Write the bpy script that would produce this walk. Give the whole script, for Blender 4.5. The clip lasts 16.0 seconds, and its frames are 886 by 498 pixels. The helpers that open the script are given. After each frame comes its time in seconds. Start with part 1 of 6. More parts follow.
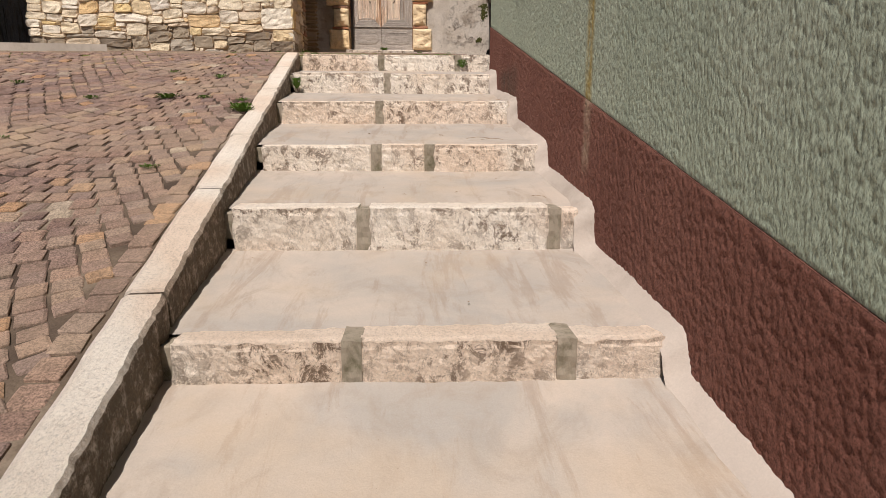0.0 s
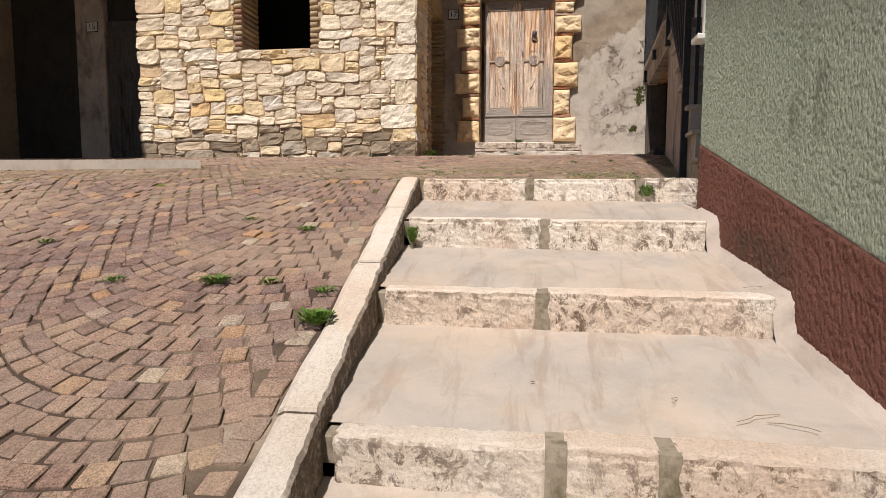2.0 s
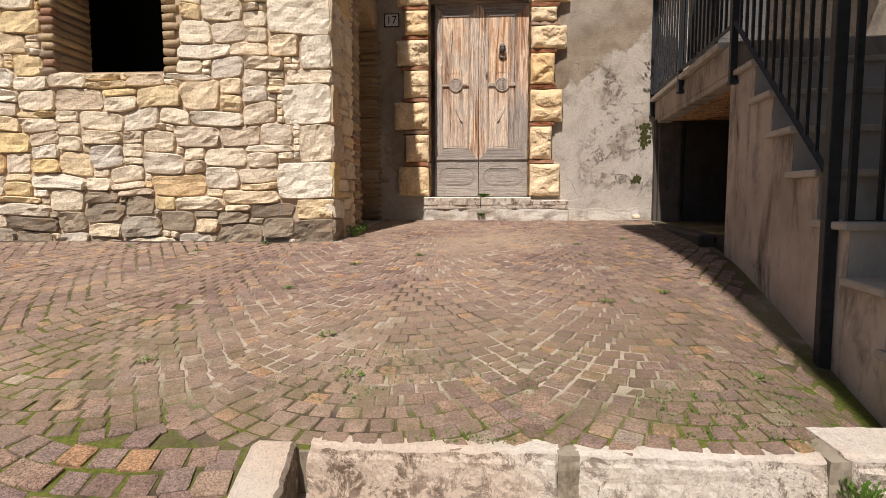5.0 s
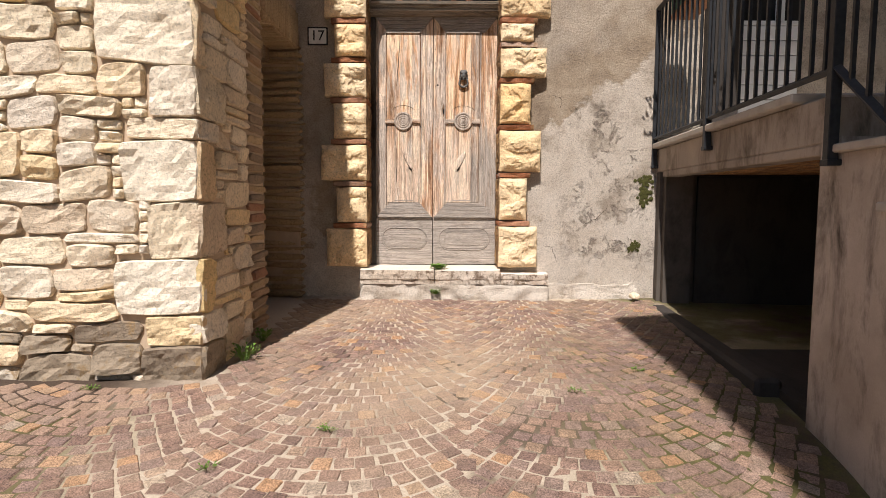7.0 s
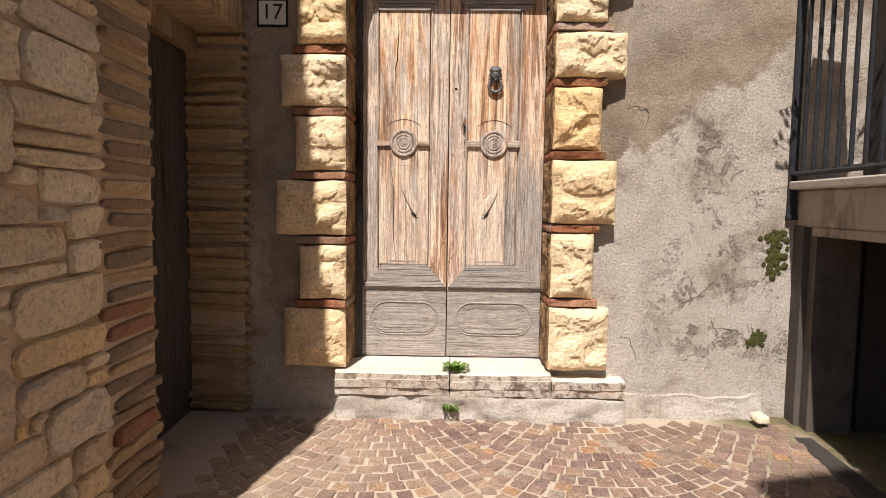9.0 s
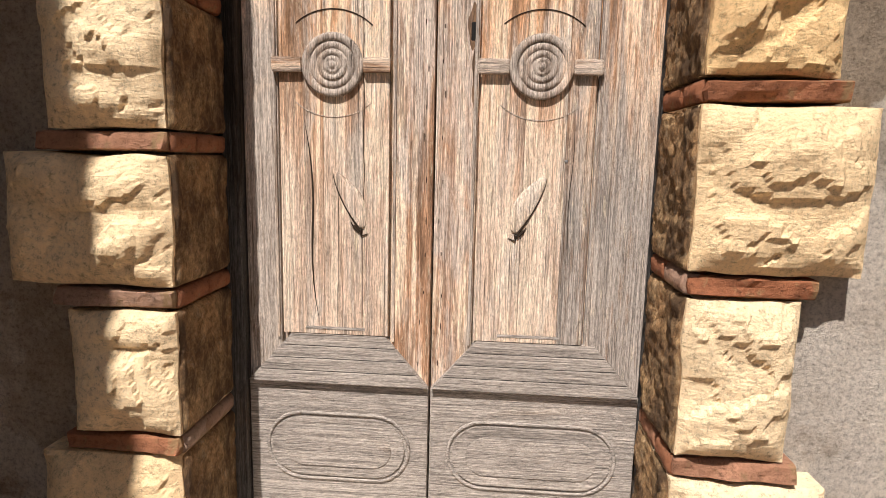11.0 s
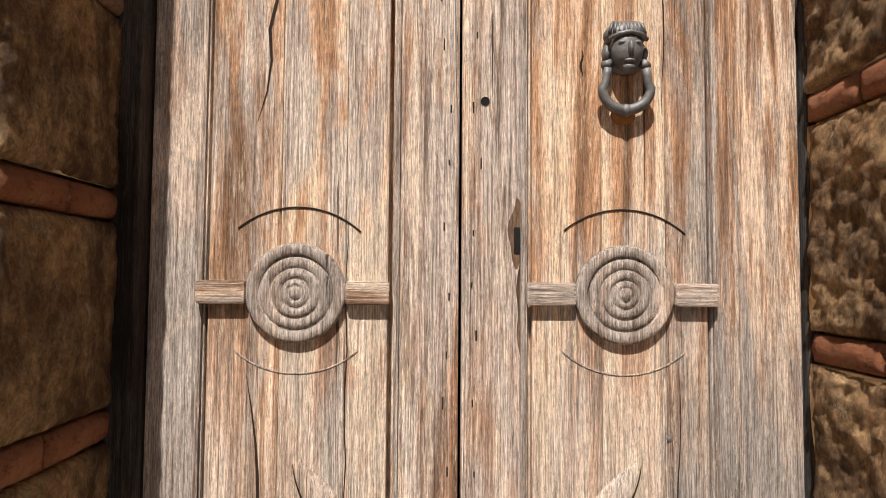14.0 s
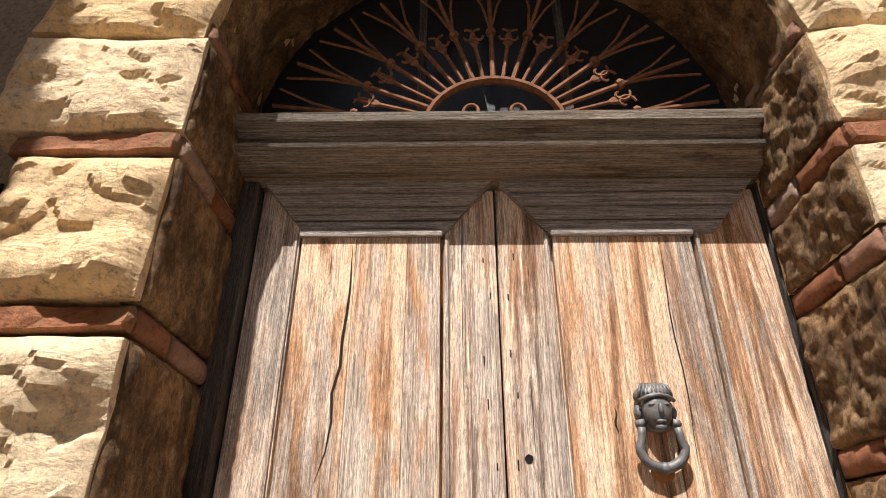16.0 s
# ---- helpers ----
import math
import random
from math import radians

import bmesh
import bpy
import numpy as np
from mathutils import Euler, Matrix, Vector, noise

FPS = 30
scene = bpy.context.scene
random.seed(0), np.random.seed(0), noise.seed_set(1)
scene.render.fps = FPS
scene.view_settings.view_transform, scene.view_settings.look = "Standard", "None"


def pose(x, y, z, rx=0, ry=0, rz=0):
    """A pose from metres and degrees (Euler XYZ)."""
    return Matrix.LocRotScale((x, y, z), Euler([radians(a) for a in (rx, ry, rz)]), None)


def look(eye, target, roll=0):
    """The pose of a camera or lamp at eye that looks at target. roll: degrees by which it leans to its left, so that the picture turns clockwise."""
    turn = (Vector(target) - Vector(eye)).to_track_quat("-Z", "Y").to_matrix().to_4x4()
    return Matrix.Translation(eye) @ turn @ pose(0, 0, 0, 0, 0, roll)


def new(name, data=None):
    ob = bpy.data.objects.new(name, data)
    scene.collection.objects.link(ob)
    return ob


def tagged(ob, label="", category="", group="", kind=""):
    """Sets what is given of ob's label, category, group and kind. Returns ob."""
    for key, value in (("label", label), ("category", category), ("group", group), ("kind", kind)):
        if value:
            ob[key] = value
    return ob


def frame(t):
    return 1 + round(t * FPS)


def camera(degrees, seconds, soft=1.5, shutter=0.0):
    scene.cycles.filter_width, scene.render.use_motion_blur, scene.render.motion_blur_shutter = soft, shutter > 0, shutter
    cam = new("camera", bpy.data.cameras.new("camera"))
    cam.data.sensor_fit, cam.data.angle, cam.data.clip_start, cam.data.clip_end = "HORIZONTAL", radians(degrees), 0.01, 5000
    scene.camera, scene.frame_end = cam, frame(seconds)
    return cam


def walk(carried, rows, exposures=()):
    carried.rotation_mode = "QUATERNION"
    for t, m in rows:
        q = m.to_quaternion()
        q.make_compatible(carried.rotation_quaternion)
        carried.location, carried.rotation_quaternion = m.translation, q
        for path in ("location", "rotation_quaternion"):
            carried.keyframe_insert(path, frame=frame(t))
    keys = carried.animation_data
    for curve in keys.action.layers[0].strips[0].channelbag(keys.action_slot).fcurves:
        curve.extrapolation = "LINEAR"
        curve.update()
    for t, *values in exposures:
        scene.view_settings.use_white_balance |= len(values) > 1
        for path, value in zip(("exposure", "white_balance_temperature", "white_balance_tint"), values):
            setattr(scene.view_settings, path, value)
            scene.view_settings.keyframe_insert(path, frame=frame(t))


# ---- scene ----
cam = camera(73.0, 16.0, soft=0.7)
PATH = [
    (0, (0.048, -0.034, 1.416), (0.136, 1.928, 1.037), 0.1),
    (0.5, (0.022, 0.32, 1.561), (-0.024, 2.299, 1.273), 0.2),
    (1, (0.082, 0.838, 1.758), (-0.085, 2.817, 1.521), 0.2),
    (1.5, (-0.081, 1.377, 1.84), (-0.357, 3.348, 1.642), -0.1),
    (2, (-0.244, 1.776, 2.039), (-0.545, 3.746, 1.864), 0.2),
    (2.5, (-0.217, 2.3, 2.228), (-0.484, 4.274, 2.055), 0.3),
    (3, (-0.304, 2.699, 2.298), (-0.531, 4.68, 2.143), 0.3),
    (3.2, (-0.342, 2.836, 2.336), (-0.555, 4.82, 2.189), 0.4),
    (5.3, (-0.536, 4.626, 3.012), (-0.619, 6.616, 2.829), -0.2),
    (5.5, (-0.501, 4.791, 3.088), (-0.543, 6.783, 2.912), -0.1),
    (6, (-0.477, 5.153, 3.202), (-0.466, 7.147, 3.041), 0.0),
    (6.5, (-0.465, 5.551, 3.264), (-0.463, 7.545, 3.109), 0.2),
    (7, (-0.455, 6.007, 3.464), (-0.459, 8.0, 3.298), 0.3),
    (7.5, (-0.584, 6.444, 3.682), (-0.596, 8.438, 3.524), 0.4),
    (8, (-0.591, 6.796, 3.749), (-0.607, 8.79, 3.599), 0.6),
    (8.5, (-0.495, 7.299, 3.819), (-0.518, 9.293, 3.667), 0.6),
    (8.7, (-0.543, 7.515, 3.797), (-0.561, 9.51, 3.648), 0.7),
    (10.8, (-0.403, 9.662, 3.887), (-0.599, 11.633, 3.612), 1.4),
    (11, (-0.407, 9.849, 3.928), (-0.563, 11.82, 3.621), 1.3),
    (11.5, (-0.533, 10.238, 3.939), (-0.611, 12.204, 3.577), 1.3),
    (12, (-0.611, 10.457, 4.032), (-0.638, 12.422, 3.657), 1.0),
    (12.5, (-0.602, 10.512, 4.096), (-0.615, 12.484, 3.762), 0.8),
    (13, (-0.604, 10.484, 4.127), (-0.595, 12.473, 3.915), 0.5),
    (13.5, (-0.601, 10.459, 4.164), (-0.584, 12.457, 4.07), 0.5),
    (14, (-0.599, 10.439, 4.18), (-0.578, 12.436, 4.273), 0.4),
    (14.5, (-0.616, 10.406, 4.216), (-0.593, 12.38, 4.534), 0.3),
    (15, (-0.638, 10.372, 4.251), (-0.629, 12.292, 4.812), 0.2),
    (15.5, (-0.654, 10.359, 4.28), (-0.648, 12.202, 5.056), 0.1),
    (16, (-0.655, 10.317, 4.3), (-0.683, 12.079, 5.245), 0.1),
]
walk(cam, [(t, look(eye, target, roll)) for t, eye, target, roll in PATH],
     [(0.0, -0.24), (1.5, -0.1), (3.2, -0.08), (5.3, 0.0), (7.0, 0.27), (8.7, 0.32), (10.8, 0.5), (12.0, 0.5), (13.5, 0.46), (14.5, 0.46), (15.5, 0.66), (16.0, 0.74)])

# ---- light ----
SUN_DIR = Vector((0.24, 1.0, -1.028 * math.tan(radians(58)))).normalized()
sun = new("sun", bpy.data.lights.new("sun", "SUN"))
sun.data.energy, sun.data.angle, sun.data.color = 5.5, radians(0.55), (1.0, 0.925, 0.87)
sun.matrix_world = look((0, 0, 30), tuple(Vector((0, 0, 30)) + SUN_DIR))
world = bpy.data.worlds.new("sky")
scene.world = world
world.use_nodes = True
wn = world.node_tree
sky = wn.nodes.new("ShaderNodeTexSky")
sky.sky_type, sky.sun_disc, sky.sun_elevation, sky.sun_rotation = "NISHITA", False, radians(58), radians(193)
wn.nodes["Background"].inputs["Strength"].default_value = 0.068
wn.links.new(sky.outputs[0], wn.nodes["Background"].inputs["Color"])

# ---- materials ----
class Mat:
    """A node material built step by step."""

    def __init__(self, name, rough=0.85, metal=0.0):
        self.mat = bpy.data.materials.new(name)
        self.mat.use_nodes = True
        self.t = self.mat.node_tree
        self.b = self.t.nodes["Principled BSDF"]
        self.b.inputs["Roughness"].default_value = rough
        self.b.inputs["Metallic"].default_value = metal
        self.b.inputs["Specular IOR Level"].default_value = 0.25
        self.pos = self.node("ShaderNodeTexCoord").outputs["Object"]

    def node(self, kind):
        return self.t.nodes.new(kind)

    def link(self, a, b):
        self.t.links.new(a, b)

    def put(self, sock, v):
        if isinstance(v, (int, float)):
            sock.default_value = v
        elif isinstance(v, tuple):
            sock.default_value = (*v, 1.0) if len(v) == 3 and sock.type == "RGBA" else v
        else:
            self.link(v, sock)

    def mapped(self, scale, offset=(0, 0, 0)):
        n = self.node("ShaderNodeMapping")
        n.inputs["Scale"].default_value = scale
        n.inputs["Location"].default_value = offset
        self.link(self.pos, n.inputs["Vector"])
        return n.outputs[0]

    def noise(self, scale, detail=4.0, rough=0.55, vec=None, dist=0.0):
        n = self.node("ShaderNodeTexNoise")
        n.inputs["Scale"].default_value, n.inputs["Detail"].default_value = scale, detail
        n.inputs["Roughness"].default_value, n.inputs["Distortion"].default_value = rough, dist
        self.link(vec if vec is not None else self.pos, n.inputs["Vector"])
        return n.outputs["Fac"]

    def voronoi(self, scale, vec=None, feature="F1"):
        n = self.node("ShaderNodeTexVoronoi")
        n.feature = feature
        n.inputs["Scale"].default_value = scale
        self.link(vec if vec is not None else self.pos, n.inputs["Vector"])
        return n.outputs["Distance"]

    def ramp(self, fac, stops):
        n = self.node("ShaderNodeValToRGB")
        el = n.color_ramp.elements
        while len(el) < len(stops):
            el.new(0.5)
        for e, (p, c) in zip(el, stops):
            e.position = p
            e.color = (c, c, c, 1) if isinstance(c, (int, float)) else (*c, 1)
        self.put(n.inputs["Fac"], fac)
        return n.outputs["Color"]

    def mix(self, fac, a, b, mode="MIX"):
        n = self.node("ShaderNodeMix")
        n.data_type, n.blend_type = "RGBA", mode
        self.put(n.inputs[0], fac)
        self.put(n.inputs[6], a)
        self.put(n.inputs[7], b)
        return n.outputs[2]

    def math(self, op, a, b=0.0):
        n = self.node("ShaderNodeMath")
        n.operation = op
        self.put(n.inputs[0], a)
        self.put(n.inputs[1], b)
        return n.outputs[0]

    def rand(self, island=False):
        if island:
            return self.node("ShaderNodeNewGeometry").outputs["Random Per Island"]
        return self.node("ShaderNodeObjectInfo").outputs["Random"]

    def axis(self, which, lo, hi):
        """0 to 1 along one axis of the place, in metres."""
        s = self.node("ShaderNodeSeparateXYZ")
        self.link(self.pos, s.inputs[0])
        n = self.node("ShaderNodeMapRange")
        n.interpolation_type = "SMOOTHSTEP"
        n.inputs["From Min"].default_value, n.inputs["From Max"].default_value = lo, hi
        self.link(s.outputs[which], n.inputs["Value"])
        return n.outputs[0]

    def world_axis(self, which, lo, hi):
        self_pos, self.pos = self.pos, self.node("ShaderNodeNewGeometry").outputs["Position"]
        out = self.axis(which, lo, hi)
        self.pos = self_pos
        return out

    def color(self, v):
        self.put(self.b.inputs["Base Color"], v)
        return self

    def rough(self, v):
        self.put(self.b.inputs["Roughness"], v)
        return self

    def bump(self, height, depth, strength=1.0):
        n = self.node("ShaderNodeBump")
        n.inputs["Strength"].default_value, n.inputs["Distance"].default_value = strength, depth
        self.link(height, n.inputs["Height"])
        old = self.b.inputs["Normal"]
        if old.is_linked:
            self.link(old.links[0].from_socket, n.inputs["Normal"])
        self.link(n.outputs[0], old)
        return self


def stone_mat(name, stops, grain=0.14, spots=0.75, bump=0.006, island=False, dirt=0.35):
    m = Mat(name, 0.88)
    base = m.ramp(m.rand(island), stops)
    big = m.ramp(m.noise(5, 6, 0.65), [(0.3, 1 - grain * 1.3), (0.7, 1.08)])
    fine = m.ramp(m.noise(60, 9, 0.84), [(0.38, 0.36), (0.47, 0.98), (0.60, 1.2)])
    c = m.mix(1.0, base, big, "MULTIPLY")
    c = m.mix(spots, c, fine, "MULTIPLY")
    stain = m.ramp(m.noise(11, 7, 0.75, None, 0.6), [(0.54, 0.0), (0.64, 1.0)])
    c = m.mix(m.math("MULTIPLY", stain, dirt), c, (0.30, 0.20, 0.10))
    m.color(c)
    m.bump(m.noise(24, 9, 0.75, m.mapped((1, 1, 1.6))), bump * 2.2)
    m.bump(m.noise(160, 3, 0.6), 0.0015)
    return m.mat


CREAM = [(0.0, (0.78, 0.655, 0.48)), (0.2, (0.85, 0.735, 0.555)), (0.35, (0.66, 0.53, 0.39)), (0.5, (0.88, 0.80, 0.665)), (0.68, (0.81, 0.655, 0.46)), (0.82, (0.80, 0.60, 0.30)), (0.93, (0.72, 0.655, 0.575)), (1.0, (0.76, 0.49, 0.20))]
MAT_STONE = stone_mat("rubble_stone", CREAM)
MAT_STONE_JOINED = stone_mat("rubble_stone_joined", CREAM, island=True)
MAT_STONE_GREY = stone_mat("weathered_stone", [(0.0, (0.20, 0.155, 0.115)), (0.4, (0.44, 0.36, 0.265)), (0.7, (0.29, 0.235, 0.175)), (1.0, (0.66, 0.59, 0.49))], dirt=0.85)
MAT_QUOIN = stone_mat("rock_faced_stone", [(0.0, (0.90, 0.66, 0.38)), (0.5, (0.93, 0.74, 0.49)), (1.0, (0.88, 0.60, 0.30))], bump=0.007, dirt=0.4)


def jamb_mat():
    """Brown weathered stone, pitted, with pale tool marks and red brick showing in places; dirt and the reveal's shadow
    are both in its tone.
    """
    m = Mat("brown_pitted_stone", 0.9)
    pits = m.noise(60, 9, 0.82, m.mapped((1, 1, 0.75)), 0.4)
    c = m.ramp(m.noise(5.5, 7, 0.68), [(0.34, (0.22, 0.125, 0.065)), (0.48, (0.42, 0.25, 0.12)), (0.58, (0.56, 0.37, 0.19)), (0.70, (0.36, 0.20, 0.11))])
    # pits shaded in the colour as well as in the bump
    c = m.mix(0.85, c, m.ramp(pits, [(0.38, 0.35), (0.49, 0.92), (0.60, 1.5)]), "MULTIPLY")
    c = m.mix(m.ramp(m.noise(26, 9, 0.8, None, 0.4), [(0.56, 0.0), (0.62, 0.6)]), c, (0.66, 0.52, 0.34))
    # brown-black patches: dirt, and the reveal's shadow painted in
    dirt_shade = m.ramp(m.noise(8, 8, 0.75, m.mapped((1, 1, 0.5), (3, 1, 2)), 0.5), [(0.44, 0.0), (0.58, 0.88)])
    c = m.mix(dirt_shade, c, (0.10, 0.06, 0.034))
    m.color(c).bump(pits, 0.02)
    m.bump(m.noise(150, 4, 0.7), 0.003)
    return m.mat


MAT_JAMB = jamb_mat()
MAT_BRICK = stone_mat("brick", [(0.0, (0.40, 0.185, 0.11)), (0.25, (0.36, 0.26, 0.18)), (0.6, (0.30, 0.235, 0.175)), (1.0, (0.44, 0.29, 0.18))], grain=0.3, bump=0.006, dirt=0.5)
MAT_BRICK_RED = stone_mat("red_brick", [(0.0, (0.38, 0.145, 0.07)), (0.6, (0.46, 0.20, 0.105)), (1.0, (0.54, 0.40, 0.31))], grain=0.45, bump=0.008, dirt=0.8)
MAT_BRICK_TAN = stone_mat("tan_brick", [(0.0, (0.40, 0.29, 0.17)), (0.5, (0.48, 0.36, 0.22)), (1.0, (0.36, 0.25, 0.15))], grain=0.2, bump=0.003)

PORPHYRY = [(0.0, (0.190, 0.124, 0.104)), (0.2, (0.285, 0.182, 0.140)), (0.4, (0.230, 0.158, 0.138)), (0.6, (0.335, 0.218, 0.160)), (0.78, (0.265, 0.190, 0.158)), (0.90, (0.365, 0.250, 0.170)), (0.955, (0.42, 0.235, 0.125)), (0.98, (0.33, 0.265, 0.215)), (1.0, (0.44, 0.35, 0.26))]


def cobble_mat(name, island):
    m = Mat(name, 0.8)
    c = m.ramp(m.rand(island), PORPHYRY)
    c = m.mix(0.85, c, m.ramp(m.noise(130, 7, 0.85), [(0.40, 0.26), (0.49, 0.92), (0.57, 1.6)]), "MULTIPLY")
    c = m.mix(0.7, c, m.ramp(m.noise(17, 6, 0.7), [(0.34, 0.5), (0.62, 1.04)]), "MULTIPLY")
    dust = m.ramp(m.noise(0.8, 5, 0.6), [(0.40, 0.0), (0.72, 1.0)])
    dry = m.math("SUBTRACT", 0.62, m.math("MULTIPLY", m.world_axis("X", -0.5, 0.9), 0.5))
    c = m.mix(m.math("MULTIPLY", dust, dry), c, (0.45, 0.345, 0.235))
    # stones turn darker in blotches towards the right
    right_dark = m.math("MULTIPLY", m.math("MULTIPLY", m.world_axis("X", -0.4, 0.6), m.world_axis("Y", 6.0, 6.6)), m.ramp(m.noise(2.3, 6, 0.65), [(0.40, 0.0), (0.58, 0.35)]))
    c = m.mix(right_dark, c, (0.15, 0.112, 0.07))
    mossy = m.math("MULTIPLY", m.world_axis("Y", 5.95, 6.15), m.math("SUBTRACT", 1.0, m.world_axis("Y", 6.7, 7.6)))
    green = m.ramp(m.noise(6, 8, 0.75), [(0.46, 0.0), (0.58, 0.5)])
    c = m.mix(m.math("MULTIPLY", mossy, green), c, (0.15, 0.125, 0.055))
    m.color(c)
    m.bump(m.noise(50, 7, 0.75), 0.009)
    return m.mat


MAT_COBBLE = cobble_mat("porphyry_cobble", False)
MAT_COBBLE_JOINED = cobble_mat("porphyry_cobble_joined", True)


def joint_mat():
    m = Mat("paving_joints", 0.95)
    n = m.noise(1.1, 5, 0.6)
    c = m.ramp(n, [(0.40, (0.075, 0.052, 0.038)), (0.50, (0.15, 0.11, 0.078)), (0.60, (0.36, 0.29, 0.22))])
    spill = m.math("MULTIPLY", m.math("MULTIPLY", m.axis("X", -2.2, -1.5), m.math("SUBTRACT", 1.0, m.axis("X", -0.1, 0.5))), m.math("MULTIPLY", m.axis("Y", 6.1, 6.5), m.math("SUBTRACT", 1.0, m.math("MULTIPLY", m.axis("Y", 10.2, 11.4), 0.5))))
    c = m.mix(m.math("MULTIPLY", spill, m.ramp(m.noise(2.4, 6), [(0.42, 0.1), (0.52, 1.0)])), c, (0.50, 0.42, 0.335))
    door_end = m.math("MULTIPLY", m.axis("Y", 9.5, 10.1), m.math("SUBTRACT", 1.0, m.axis("X", 0.8, 1.15)))
    spill = m.math("MAXIMUM", spill, m.math("MULTIPLY", door_end, 0.9))
    c = m.mix(m.math("MULTIPLY", door_end, m.ramp(m.noise(3.4, 6), [(0.36, 0.3), (0.48, 1.0)])), c, (0.52, 0.43, 0.335))
    moss = m.math("MULTIPLY", m.ramp(m.noise(3.0, 5, 0.7), [(0.38, 0.0), (0.50, 1.0)]), m.axis("Y", 5.2, 5.9))
    near = m.math("SUBTRACT", 1.0, m.axis("Y", 6.6, 7.8))
    moss = m.math("MULTIPLY", moss, m.math("SUBTRACT", 1.0, m.math("MULTIPLY", spill, 0.85)))
    moss = m.math("MULTIPLY", moss, m.math("ADD", m.math("MULTIPLY", near, 0.55), 0.45))
    foot = m.math("MULTIPLY", m.axis("Y", 8.5, 8.8), m.math("SUBTRACT", 1.0, m.axis("X", -0.8, -0.3)))
    moss = m.math("MULTIPLY", moss, m.math("SUBTRACT", 1.0, foot))
    c = m.mix(moss, c, m.ramp(m.noise(60), [(0.3, (0.07, 0.085, 0.015)), (0.7, (0.16, 0.17, 0.03))]))
    c = m.mix(0.6, c, m.ramp(m.noise(150, 3), [(0.3, 0.55), (0.7, 1.1)]), "MULTIPLY")
    m.color(c).bump(m.noise(90, 4), 0.006)
    return m.mat


MAT_JOINT = joint_mat()


def stucco_mat(name, a, b, streak, cell=70, depth=0.008, blots=0.0, marks=()):
    m = Mat(name, 0.92)
    sv = m.mapped((1, 1, 0.45 if streak else 0.95))
    rel = m.noise(cell, 5, 0.66, sv, 0.2)
    c = m.mix(m.ramp(m.noise(1.7, 6, 0.6), [(0.3, 0.0), (0.7, 1.0)]), a, b)
    # relief pits darkened in the colour, standing for their shade and dirt
    c = m.mix(0.8, c, m.ramp(rel, [(0.38, 0.45), (0.50, 0.95), (0.62, 1.2)]), "MULTIPLY")
    drip = m.ramp(m.noise(3.0, 4, 0.6, m.mapped((1, 1, 0.12))), [(0.56, 0.0), (0.70, 1.0)])
    c = m.mix(m.math("MULTIPLY", drip, 0.4 + blots), c, tuple(v * 0.62 for v in a))
    for lo, hi, z0, z1, tint, k in marks:
        soft = 0.4 * (hi - lo)
        w = m.math("MULTIPLY", m.axis("Y", lo, lo + soft), m.math("SUBTRACT", 1.0, m.axis("Y", hi - soft, hi)))
        w = m.math("MULTIPLY", w, m.math("MULTIPLY", m.axis("Z", z0, z0 + 0.12), m.math("SUBTRACT", 1.0, m.axis("Z", z1 - 0.12, z1))))
        w = m.math("MULTIPLY", w, m.ramp(m.noise(11, 8, 0.78, m.mapped((1, 1, 0.35))), [(0.36, 0.0), (0.54, 1.0)]))
        c = m.mix(m.math("MULTIPLY", w, k), c, tint)
    m.color(c)
    m.bump(rel, depth)
    m.bump(m.noise(260, 3), 0.0015)
    return m.mat


# marks on the wall: an old yellow drip, dark smears and a broad darker patch higher up
MARKS = [(2.62, 2.76, 1.35, 9.5, (0.36, 0.28, 0.10), 1.0), (4.30, 4.42, 2.22, 2.48, (0.13, 0.14, 0.10), 0.85), (4.08, 4.22, 2.22, 2.56, (0.13, 0.14, 0.10), 0.9), (4.4, 5.5, 3.0, 3.6, (0.15, 0.15, 0.11), 0.6)]
MAT_GREEN = stucco_mat("green_stucco", (0.385, 0.445, 0.34), (0.435, 0.485, 0.38), True, 170, 0.004, 0.0, MARKS)
PLINTH_MARKS = [(2.60, 2.74, 1.20, 1.75, (0.42, 0.31, 0.22), 0.75), (4.1, 5.2, 1.2, 1.95, (0.075, 0.06, 0.045), 0.7)]
MAT_PLINTH = stucco_mat("brown_stucco", (0.190, 0.077, 0.056), (0.240, 0.108, 0.080), False, 150, 0.004, 0.1, PLINTH_MARKS)


def cement_mat(name, a, b, stain, amount=0.5, stretch=(1.9, 0.6, 1.0)):
    m = Mat(name, 0.8)
    c = m.mix(m.ramp(m.noise(1.6, 6, 0.6), [(0.35, 0.0), (0.65, 1.0)]), a, b)
    s = m.ramp(m.noise(2.6, 7, 0.72, m.mapped(stretch), 0.4), [(0.48, 0.0), (0.68, 1.0)])
    c = m.mix(m.math("MULTIPLY", s, amount), c, stain)
    c = m.mix(0.35, c, m.ramp(m.noise(150, 6, 0.8), [(0.3, 0.66), (0.68, 1.1)]), "MULTIPLY")
    m.color(c)
    m.bump(m.noise(9, 5), 0.004)
    m.bump(m.noise(200, 3), 0.0008)
    return m.mat


